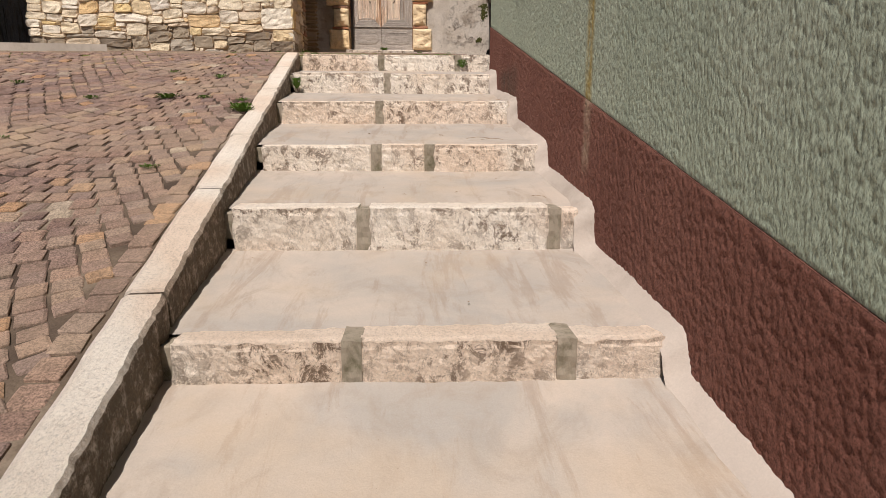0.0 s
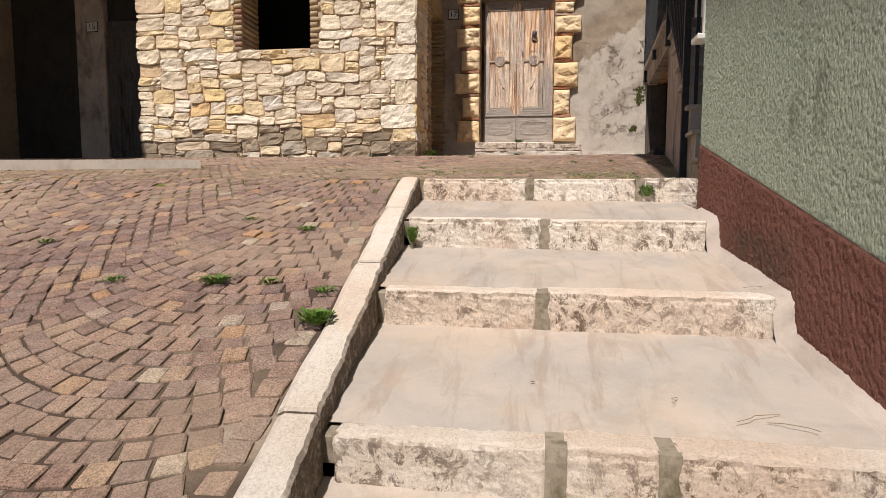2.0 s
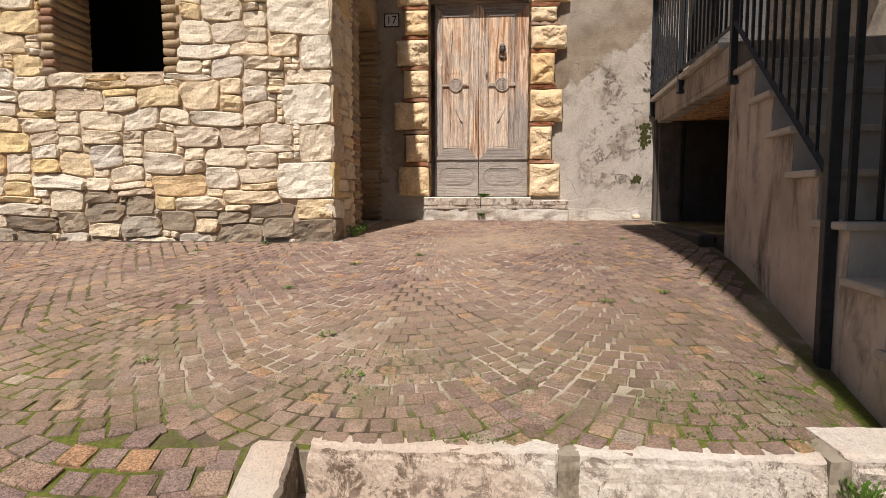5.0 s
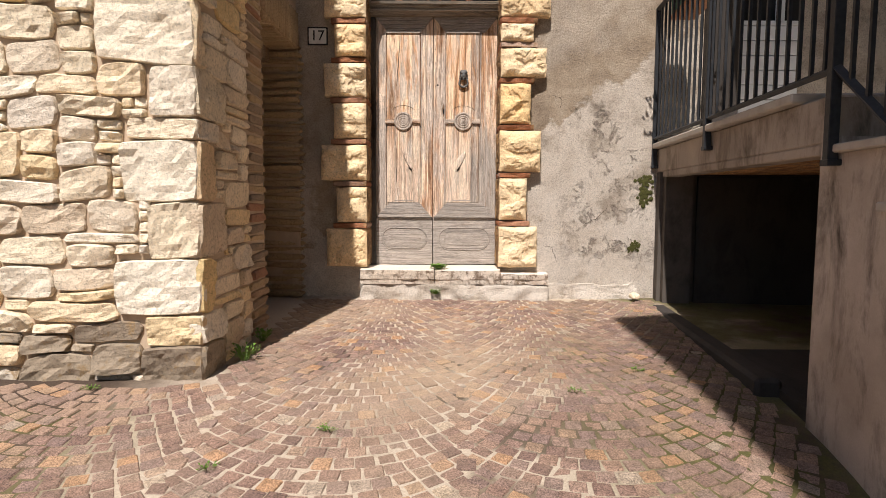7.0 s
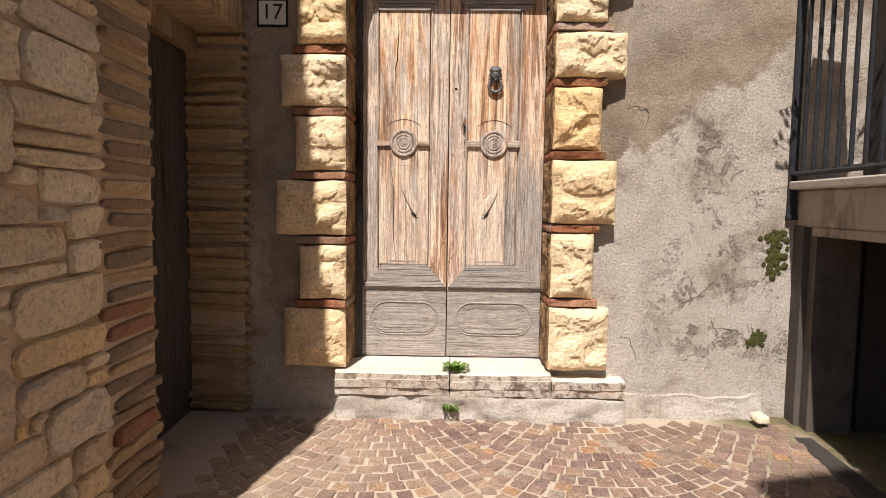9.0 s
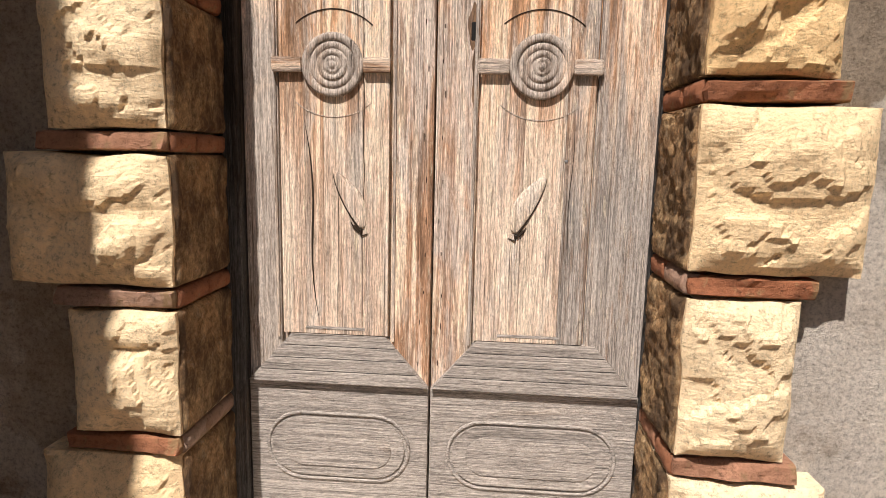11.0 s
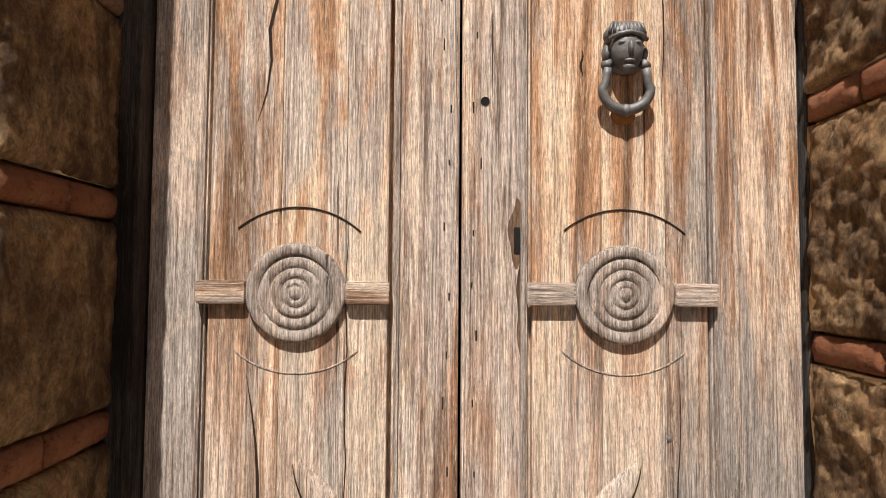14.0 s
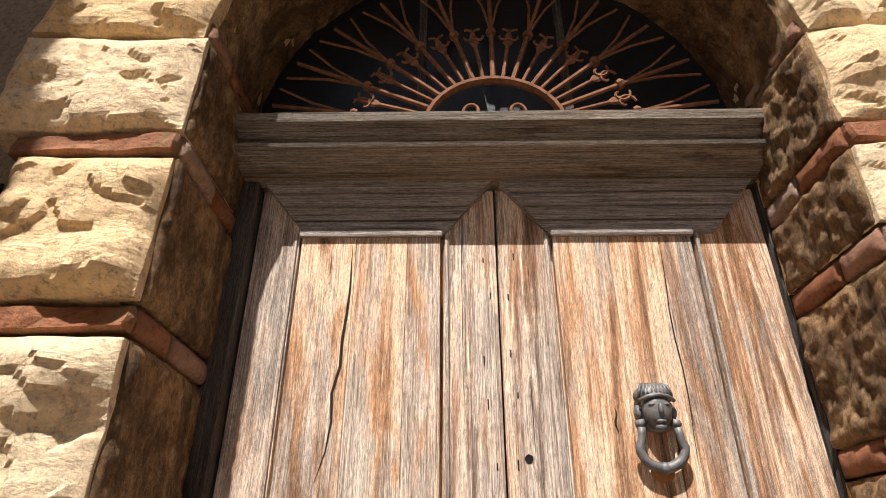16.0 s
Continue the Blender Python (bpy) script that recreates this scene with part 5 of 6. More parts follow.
        part("bore_hole", lathe([(0.0075, 0), (0.0075, 0.0012)], 14, Matrix.Translation((-0.520, YF - 0.0062, 4.473)) @ Matrix.Rotation(radians(90), 4, "X")), MAT_BLACK, leaf, "round bored hole")
        part("nail", lathe([(0.005, 0), (0.004, 0.002), (0.001, 0.003)], 10, Matrix.Translation((-0.220, YF - 0.012, 3.921)) @ Matrix.Rotation(radians(90), 4, "X")), MAT_CAST, leaf, "nail head")
    for i in range(16):
        zz = 3.36 + 0.1 * i + rngd.uniform(-0.02, 0.02)
        xs = (x1 - 0.012 - rngd.uniform(0, 0.02)) if n_leaf == 0 else (x0 + 0.012 + rngd.uniform(0, 0.02))
        part("nail_hole", box(xs - 0.0013, xs + 0.0013, YF - 0.0068, YF - 0.004, zz, zz + rngd.uniform(0.008, 0.022)), MAT_SPLIT, leaf)

# frame, transom and the dark hall glass
frame_l = part("door_frame", box(DOOR_L - 0.01, -1.074, YF - 0.035, YF + 0.08, 2.86, 5.05, 0.004), MAT_WOOD_DARK_V, door, "dark wooden door frame")
frame_r = part("door_frame", box(0.008, DOOR_R + 0.03, YF - 0.02, YF + 0.08, 2.86, 5.05, 0.004), MAT_WOOD_DARK_V, door, "dark wooden door frame")
T0 = 5.052
profile = [(0.10, 0.0), (-0.060, 0.0), (-0.080, 0.006), (-0.088, 0.020), (-0.094, 0.025), (-0.114, 0.028), (-0.118, 0.036), (-0.098, 0.041), (-0.096, 0.056), (-0.106, 0.060), (-0.114, 0.078), (-0.130, 0.083), (-0.134, 0.104), (-0.122, 0.109), (0.10, 0.109)]
part("transom", prism([(YF + a, T0 + b) for a, b in profile], "x", DOOR_L - 0.01, DOOR_R + 0.01), MAT_WOOD_DARK, door, "dark moulded transom beam")
part("lunette_glass", box(DOOR_L + 0.01, DOOR_R - 0.01, YF - 0.012, YF - 0.006, T0 + 0.10, 5.80), MAT_GLASS, door, "dark dusty lunette glass")
part("lunette_bar", box(-0.735, -0.715, YF - 0.024, YF - 0.012, T0 + 0.10, 5.72), MAT_WOOD_DARK_V, door)
part("lunette_bar", box(-0.385, -0.365, YF - 0.024, YF - 0.012, T0 + 0.10, 5.72), MAT_WOOD_DARK_V, door)

# ---- wrought iron fan over the door ----
grille = thing("fan_grille", (DOOR_C, 11.366, 5.163), "rusty wrought iron fan grille with scrolls and spearheads", "window grille")
GZ, GY = 5.163, 11.366


def on_fan(r, t, w=0.0):
    """A point of the fan at a share r of its radius and an angle t in degrees."""
    a = radians(t)
    return (DOOR_C + r * 0.53 * math.cos(a) - w * math.sin(a), GY, GZ + r * 0.50 * math.sin(a) + w * math.cos(a))


ring = [on_fan(0.30, t) for t in range(0, 181, 10)]
ring = [(x, y, GZ + (z - GZ) * 0.98) for x, y, z in ring]
bm = bmesh.new()
tube(ring, 0.008, 6, bm, 1.6)
part("hub_arch", bm, MAT_RUST, grille)
part("base_bar", box(DOOR_L + 0.02, DOOR_R - 0.02, GY - 0.008, GY + 0.008, GZ - 0.002, GZ + 0.006), MAT_RUST, grille)
for i in range(11):
    t = 9 + 16.2 * i
    a = on_fan(0.30, t)
    a = (a[0], a[1], GZ + (a[2] - GZ) * 0.98)
    part("long_bar", tube([a, on_fan(0.62, t), on_fan(0.97, t)], [0.0065, 0.006, 0.005], 6), MAT_RUST, grille)
    for sgn in (-1, 1):
        curl = []
        for k in range(14):
            f = k / 13
            rr = 0.024 * (1 - 0.7 * f)
            th = 4.6 * f
            c = on_fan(0.60, t, sgn * 0.028)
            d = radians(t)
            px, pz = rr * math.cos(th) - 0.012, sgn * rr * math.sin(th)
            curl.append((c[0] + px * math.cos(d) - pz * math.sin(d), GY - 0.004, c[2] + px * math.sin(d) + pz * math.cos(d)))
        part("scroll", tube(curl, 0.0032, 5), MAT_RUST, grille)
        part("brace", tube([on_fan(0.62, t), on_fan(0.80, t + sgn * 2.6), on_fan(0.97, t + sgn * 6)], 0.0035, 5), MAT_RUST, grille)
    c = on_fan(0.61, t)
    part("collar", lathe([(0.011, -0.008), (0.014, 0), (0.011, 0.008)], 8, Matrix.Translation(c) @ Matrix.Rotation(radians(90 - t), 4, "Y")), MAT_RUST, grille)
for i in range(12):
    t = 1 + 16.2 * i if i else 2.5
    t = min(t, 177.5)
    a = on_fan(0.30, t)
    a = (a[0], a[1], GZ + (a[2] - GZ) * 0.98)
    part("short_bar", tube([a, on_fan(0.52, t)], 0.0048, 6), MAT_RUST, grille)
    tip = [on_fan(0.51, t), on_fan(0.54, t), on_fan(0.57, t), on_fan(0.64, t)]
    part("spearhead", tube(tip, [0.004, 0.012, 0.011, 0.0006], 6, flat=0.35), MAT_RUST, grille)
for sgn in (-1, 1):
    curl = []
    for k in range(22):
        f = k / 21
        th = -1.4 + 5.8 * f
        rr = 0.030 * (1 - 0.62 * f)
        curl.append((DOOR_C + sgn * (0.050 + rr * math.cos(th) * 0.8), GY, GZ + 0.052 + rr * math.sin(th)))
    curl = [(DOOR_C + sgn * 0.028, GY, GZ + 0.004), (DOOR_C + sgn * 0.046, GY, GZ + 0.014)] + curl
    part("scroll", tube(curl, 0.0045, 6), MAT_RUST, grille)

# ---- the knocker ----
knocker = thing("door_knocker", (-0.292, YF - 0.012, 4.52), "grey cast iron door knocker, a classical head holding a ring", "door knocker")
KX, KY = -0.292, YF - 0.012
bm = bmesh.new()
for (cx, cy, cz), (rx, ry, rz) in (((0, -0.022, 4.552), (0.027, 0.024, 0.036)), ((0, -0.014, 4.578), (0.036, 0.022, 0.021)), ((0, -0.010, 4.548), (0.038, 0.012, 0.034)),
                                   ((0, -0.045, 4.548), (0.005, 0.007, 0.011)), ((-0.031, -0.016, 4.548), (0.006, 0.008, 0.011)), ((0.031, -0.016, 4.548), (0.006, 0.008, 0.011)), ((0, -0.039, 4.528), (0.009, 0.006, 0.004)), ((0, -0.034, 4.519), (0.010, 0.008, 0.007)),
                                   ((-0.011, -0.041, 4.557), (0.008, 0.004, 0.0035)), ((0.011, -0.041, 4.557), (0.008, 0.004, 0.0035))):
    bmesh.ops.create_uvsphere(bm, u_segments=18, v_segments=12, radius=1.0, matrix=Matrix.Translation((KX + cx, KY + cy, cz)) @ Matrix.Diagonal((rx, ry, rz, 1)))
tube([(KX - 0.031, KY - 0.030, 4.566), (KX - 0.017, KY - 0.041, 4.571), (KX, KY - 0.045, 4.573), (KX + 0.017, KY - 0.041, 4.571), (KX + 0.031, KY - 0.030, 4.566)], 0.0038, 8, bm)
for k in range(-4, 5):
    x = KX + k * 0.0072
    tube([(x * 1.0, KY - 0.036 + abs(k) * 0.002, 4.577), (KX + k * 0.0062, KY - 0.030 + abs(k) * 0.001, 4.592), (KX + k * 0.0045, KY - 0.014, 4.600)], 0.0032, 6, bm)
tube([(KX - 0.036, KY - 0.014, 4.528), (KX - 0.026, KY - 0.024, 4.528)], 0.008, 8, bm)
tube([(KX + 0.036, KY - 0.014, 4.528), (KX + 0.026, KY - 0.024, 4.528)], 0.008, 8, bm)
part("head", bm, MAT_CAST, knocker, "", True)
loop = []
for i in range(25):
    a = radians(-205 + 230 * i / 24)
    loop.append((KX + 0.040 * math.cos(a) * (1.0 if math.sin(a) < 0 else 0.86), KY - 0.022 - 0.006 * math.sin(a), 4.490 + 0.036 * math.sin(a) * (1.0 if math.sin(a) < 0 else 2.0)))
bm = tube(loop, [0.0065 + 0.0025 * math.sin(math.pi * i / 24) for i in range(25)], 10)
bmesh.ops.create_uvsphere(bm, u_segments=12, v_segments=8, radius=1.0, matrix=Matrix.Translation((KX, KY - 0.017, 4.453)) @ Matrix.Diagonal((0.010, 0.010, 0.011, 1)))
part("ring", bm, MAT_CAST, knocker, "", True)
bm = bmesh.new()
bmesh.ops.create_uvsphere(bm, u_segments=12, v_segments=8, radius=1.0, matrix=Matrix.Translation((KX, KY - 0.002, 4.449)) @ Matrix.Diagonal((0.021, 0.012, 0.017, 1)))
part("strike_stud", bm, MAT_RUSTCAP, knocker, "rusty strike stud", True)

# ---- cracks in the plaster beside the door ----
rngk = np.random.default_rng(17)
for x, z, n in ((0.40, 3.05, 9), (0.72, 3.26, 12), (0.42, 4.33, 9), (0.95, 3.12, 7)):
    pts, a = [], rngk.uniform(-0.4, 0.4)
    for i in range(n):
        pts.append((x, BACK - 0.0015, z))
        a = 0.75 * a + rngk.normal(0, 0.5)
        x, z = x + 0.030 * math.cos(a), z + 0.030 * math.sin(a)
    part("plaster_crack", tube(pts, [0.0004 + 0.0013 * math.sin(math.pi * i / (n - 1)) for i in range(n)], 4), MAT_SPLIT, door_wall, "dark crack in the plaster")

# ---- railing and gate of the outside stair ----
def yp(v, u, z):
    """A point of the yard: v to the right of the landing's edge, u along it, at height z."""
    return tuple(YARD @ Vector((v, u, z)))


def bar(pts, w):
    bm = bmesh.new()
    return tube([yp(*p) for p in pts], w, 4, bm)


railing = thing("stair_railing", yp(0, -1.5, 3.95), "black painted iron railing of landing and stair", "railing")
RV, ZT, KINK = -0.03, 5.06, OPEN_N - 0.15
FOOT = (KINK - 1.32, 3.00)
part("top_rail", bar([(RV, 0.08, ZT), (RV, KINK, ZT + 0.02)], 0.026), MAT_IRON, railing)
part("bottom_rail", bar([(RV, 0.08, 3.985), (RV, KINK, 3.985)], 0.016), MAT_IRON, railing)
part("bottom_rail", bar([(RV, KINK, 3.985), (RV, FOOT[0], FOOT[1])], 0.020), MAT_IRON, railing)
part("top_rail", bar([(RV, KINK, ZT + 0.02), (RV, FOOT[0], FOOT[1] + 1.08)], 0.024), MAT_IRON, railing)
for u, z0 in ((0.085, 3.75), (-1.22, 3.80), (KINK + 0.02, 3.62)):
    part("post", box(RV - 0.021, RV + 0.021, u - 0.021, u + 0.021, z0, ZT + 0.01, 0.003, m=YARD), MAT_IRON, railing)
    part("foot", box(RV - 0.025, 0.04, u - 0.03, u + 0.03, z0 - 0.015, z0 + 0.01, 0.003, m=YARD), MAT_IRON, railing)
u = -0.03
while u > KINK + 0.05:
    if abs(u + 1.22) > 0.04:
        part("baluster", box(RV - 0.008, RV + 0.008, u - 0.008, u + 0.008, 3.985, ZT, m=YARD), MAT_IRON, railing)
    u -= 0.112
u = KINK - 0.10
while u > FOOT[0] + 0.05:
    f = (u - KINK) / (FOOT[0] - KINK)
    zb = 3.985 + (FOOT[1] - 3.985) * f
    part("baluster", box(RV - 0.008, RV + 0.008, u - 0.008, u + 0.008, zb, zb + 1.10, m=YARD), MAT_IRON, railing)
    u -= 0.112

gate = thing("iron_gate", yp(0.4, FOOT[0] - 0.05, 2.3), "black iron barred gate at the foot of the stair", "gate")
GU = FOOT[0] - 0.06
part("gate_post", box(RV - 0.026, RV + 0.026, GU - 0.026, GU + 0.026, 1.9, 4.75, 0.004, m=YARD), MAT_IRON, gate)
part("gate_post", box(1.22, 1.30, GU - 0.04, GU + 0.04, 1.9, 4.75, 0.004, m=YARD), MAT_IRON, gate)
for z in (2.74, 4.62):
    part("gate_rail", box(RV + 0.06, 1.20, GU - 0.02, GU + 0.02, z, z + 0.045, 0.003, m=YARD), MAT_IRON, gate)
for i in range(11):
    v = RV + 0.08 + 0.115 * i
    w = 0.014 if i in (0, 10) else 0.008
    part("gate_bar", box(v - w, v + w, GU - 0.012, GU + 0.012, 2.75, 4.62, m=YARD), MAT_IRON, gate)
part("hinge", box(RV + 0.035, RV + 0.07, GU - 0.03, GU + 0.01, 3.95, 4.03, 0.004, m=YARD), MAT_IRON, gate)

# ---- beyond the landing ----
panel = thing("white_door", (2.5, 11.2, 3.95), "white boarded lower door panel under a dark window", "door")
z = 3.95
while z < 4.88:
    part("board", box(1.98, 2.50, 11.13, 11.175, z + 0.003, z + 0.118, 0.006), MAT_WHITE, panel)
    z += 0.121
part("window_pane", box(1.98, 2.50, 11.165, 11.185, 4.94, 6.2), MAT_GLASS, panel)
part("window_frame", box(2.30, 2.36, 11.12, 11.164, 4.94, 6.2, 0.004), MAT_WHITE, panel)
part("window_frame", box(1.98, 2.50, 11.12, 11.164, 4.92, 4.955, 0.004), MAT_WHITE, panel)
part("jamb", box(1.72, 1.97, 11.04, 11.186, 3.945, 6.3, 0.01), MAT_DARKWALL, panel, "dark stone jamb")
# unseen slab, added to keep sun off the wall behind the landing
shade_blocker = solid("unseen_shade_slab", box(1.66, 3.4, 9.75, 11.18, 6.3, 6.48, 0.01), MAT_CONCRETE, "plain unseen slab added over the landing to shade its wall", "balcony", "structure")

planter = thing("flower_box", yp(0.06, -0.55, 5.0), "green plastic flower box with withered plants hung on the railing", "planter")
bm = bmesh.new()
block(bm, 0.0, 0.17, -0.95, -0.18, 4.93, 5.07, 0.01, m=YARD)
part("box", bm, MAT_GREENBOX, planter)
part("saucer", box(-0.01, 0.19, -0.98, -0.15, 4.90, 4.93, 0.006, m=YARD), MAT_TERRA, planter, "terracotta tray")
rngl = np.random.default_rng(31)


def leaves(centre, spread, height, count, size, rng_, bm=None, up=0.6):
    """A tuft of small pointed leaves on thin stalks."""
    bm = bm or bmesh.new()
    for i in range(count):
        a, r = rng_.uniform(0, 6.283), spread * math.sqrt(rng_.random())
        base = Vector((centre[0] + 0.25 * r * math.cos(a), centre[1] + 0.25 * r * math.sin(a), centre[2]))
        tip = Vector((centre[0] + r * math.cos(a), centre[1] + r * math.sin(a), centre[2] + height * rng_.uniform(0.3, 1.0)))
        d = (tip - base).normalized()
        s = d.cross(Vector((0, 0, 1)))
        s = (s.normalized() if s.length > 1e-4 else Vector((1, 0, 0))) * size * rng_.uniform(0.6, 1.2)
        n = Vector((0, 0, size * 0.4))
        p = tip - d * size * 2.4
        v = [bm.verts.new(q) for q in (base, p, tip - d * size + s + n, tip, tip - d * size - s + n)]
        bm.faces.new((v[1], v[2], v[3]))
        bm.faces.new((v[1], v[3], v[4]))
        w = s.normalized() * 0.0012
        q = [bm.verts.new(base - w), bm.verts.new(base + w), bm.verts.new(p + w), bm.verts.new(p - w)]
        bm.faces.new(q)
    return bm


part("plants", leaves(yp(0.09, -0.55, 5.06), 0.34, 0.14, 90, 0.018, rngl), MAT_LEAF, planter, "thin green plants")

# ---- number plates ----
def number_plate(name, x, y, z, w, h, text, label):
    p = thing(name, (x, y, z), label, "house number")
    part("border", box(x - w / 2, x + w / 2, y - 0.008, y, z - h / 2, z + h / 2, 0.003), MAT_INK, p)
    part("plate", box(x - w / 2 + 0.012, x + w / 2 - 0.012, y - 0.011, y - 0.006, z - h / 2 + 0.012, z + h / 2 - 0.012, 0.002), MAT_ENAMEL, p)
    cu = bpy.data.curves.new("numeral", "FONT")
    cu.body, cu.size, cu.align_x, cu.align_y, cu.extrude = text, h * 0.80, "CENTER", "CENTER", 0.001
    tmp = new("numeral", cu)
    me = bpy.data.meshes.new_from_object(tmp.evaluated_get(bpy.context.evaluated_depsgraph_get()))
    bpy.data.objects.remove(tmp)
    me.materials.clear()
    me.transform(Matrix.Translation((x, y - 0.0125, z)) @ Matrix.Rotation(radians(90), 4, "X"))
    part("numeral", me, MAT_INK, p)


bpy.context.view_layer.update()
number_plate("number_plate", -1.532, BACK, 4.828, 0.172, 0.15, "17", "white enamel house number plate reading 17 on plaster")
number_plate("number_plate", -7.66, 11.13, 4.86, 0.22, 0.17, "15", "white enamel house number plate reading 15 in shade")

# ---- the shaded door in the recess, and the side door ----
shade_door = thing("door_2", (-7.0, 11.2, 2.6), "dark wooden door with an octagonal knob, in deep shade", "door", kind="structure")
part("leaf", box(-7.43, -6.05, 11.17, 11.25, 2.55, 4.95, 0.01), MAT_WOOD_DARK_V, shade_door)
for i in range(3):
    part("board", box(-7.41 + 0.21 * i, -7.22 + 0.21 * i, 11.15, 11.175, 2.8, 3.55, 0.006), MAT_WOOD_DARK_V, shade_door)
part("knob", lathe([(0.11, 0), (0.11, 0.02), (0.08, 0.03), (0.06, 0.02), (0.03, 0.05), (0.005, 0.055)], 8, Matrix.Translation((-7.08, 11.17, 4.05)) @ Matrix.Rotation(radians(90), 4, "X")), MAT_WOOD_DARK_V, shade_door, "octagonal wooden boss")
side_door = thing("door_3", (-2.05, 10.7, 2.6), "dark wooden side door set back between brick jambs", "door", kind="structure")
part("leaf", box(-2.06, -2.0, 10.2, 11.24, 2.55, 4.72, 0.005), MAT_WOOD_DARK_V, side_door)
part("frame", box(-1.99, -1.90, 10.165, 10.27, 2.55, 4.72, 0.006, 2), MAT_WOOD_FRAME, side_door, "brown wooden door post")
part("frame", box(-1.995, -1.93, 10.275, 11.20, 4.60, 4.72, 0.006, 2), MAT_WOOD_FRAME, side_door, "brown wooden door head")

# ---- weeds, moss, twigs and fallen leaves ----
def weed(at, spread, height, count, size, seed, label):
    r = np.random.default_rng(seed)
    solid("weed", leaves(at, spread, height, count, size, r), MAT_LEAF, label, "weed")


weed((-0.50, BACK - 0.07, 2.866), 0.085, 0.045, 130, 0.011, 1, "small green weed in the crack of the doorstep")
weed((-0.53, BACK - 0.15, 2.66), 0.055, 0.04, 60, 0.010, 2, "small green weed at the foot of the doorstep")
weed((0.50, 5.985, 2.045), 0.06, 0.085, 90, 0.008, 3, "small leafy weed at the foot of the top step")
weed((curb_x(5.13) + 0.06, 5.12, 1.78), 0.045, 0.09, 110, 0.008, 4, "leafy weed growing in the corner of step and curb")
weed((CORNER + 0.10, 9.35, ground_z(-1.6, 9.35)), 0.09, 0.10, 90, 0.009, 5, "green weeds at the foot of the stone house")
weed((CORNER + 0.08, 9.75, ground_z(-1.6, 9.75)), 0.07, 0.09, 40, 0.012, 6, "green weeds at the foot of the stone house")
for i, (x, y) in enumerate(((-1.40, 4.27), (-1.67, 4.25), (-1.12, 4.2), (-2.15, 4.25), (-2.2, 3.35), (-2.6, 3.6), (-1.9, 5.1), (-2.9, 4.7), (-1.5, 4.95), (-1.22, 2.9))):
    weed((x, y, ground_z(x, y) - 0.005), 0.06, 0.028, 60, 0.006, 20 + i, "low green weed between the cobbles")
for i, (x, y) in enumerate(((-1.85, 6.6), (-1.6, 7.6), (-1.35, 8.2), (-0.95, 8.5), (0.1, 7.4), (0.45, 7.6), (0.85, 7.9), (0.2, 8.9), (0.6, 9.2), (-2.6, 8.6), (-3.2, 8.75), (-2.2, 8.9), (-1.2, 6.9), (-1.0, 6.5), (0.5, 6.6))):
    weed((x, y, ground_z(x, y) - 0.005), 0.05, 0.022, 40, 0.005, 40 + i, "low green weed between the cobbles")
weed((-1.06, 3.93, ground_z(-1.06, 3.93) - 0.004), 0.085, 0.06, 150, 0.010, 61, "bright green weed between curb and cobbles")
weed((-1.64, 4.27, ground_z(-1.64, 4.27) - 0.004), 0.10, 0.035, 110, 0.008, 62, "spreading green weed between the cobbles")
rngm = np.random.default_rng(77)
bm = bmesh.new()
for i in range(3200):
    x = rngm.uniform(-1.3, 0.95)
    y = 6.07 + abs(rngm.normal(0, 0.36))
    if noise.noise(Vector((x * 2.2, y * 2.2, 4))) < -0.05:
        continue
    leaves((x, y, ground_z(x, y) - 0.010), 0.010, 0.016, 4, 0.003, rngm, bm)
solid("grass", bm, MAT_LEAF, "short moss and grass in the joints by the top step", "grass", "stuff")
bm = bmesh.new()
for x, y, z, r in ((1.255, BACK - 0.01, 3.64, 0.06), (1.265, BACK - 0.012, 3.56, 0.065), (1.25, BACK - 0.01, 3.47, 0.065), (1.18, BACK - 0.01, 3.05, 0.045), (1.21, BACK - 0.01, 3.07, 0.04)):
    for k in range(22):
        o = rngm.normal(0, r * 0.45, 3)
        bmesh.ops.create_icosphere(bm, subdivisions=1, radius=r * rngm.uniform(0.18, 0.36), matrix=Matrix.Translation((x + o[0], y + 0.006, z + o[2])) @ Matrix.Diagonal((1, 0.25, 1, 1)))
solid("moss", bm, MAT_MOSS, "dark green moss clinging to damp plaster", "moss", "stuff")
twigs = [((0.42, 3.62, 1.0), 0.16, 0.5), ((0.50, 3.58, 1.0), 0.13, -0.4), ((0.62, 2.75, 1.0), 0.10, 2.2), ((0.20, 3.70, 1.0), 0.06, 1.2), ((0.68, 4.46, 1.0), 0.1, 0.2)]


def tread_z(y):
    for (a, ta, _), (b, _, fb) in zip(STEPS, STEPS[1:]):
        if a <= y <= b:
            return ta + (fb - ta) * (y - a - 0.1) / (b - a - 0.1)
    return ground_z(0, y)


for (x, y, _), ln, a in twigs:
    pts = [(x + ln * (f - 0.5) * math.cos(a) + 0.01 * math.sin(9 * f), y + ln * (f - 0.5) * math.sin(a), tread_z(y) + 0.006 + 0.008 * math.sin(3 * f)) for f in (0, 0.25, 0.5, 0.75, 1)]
    solid("twig", tube(pts, 0.0011, 5), MAT_DRY, "thin dry twig lying on the cement", "twig")
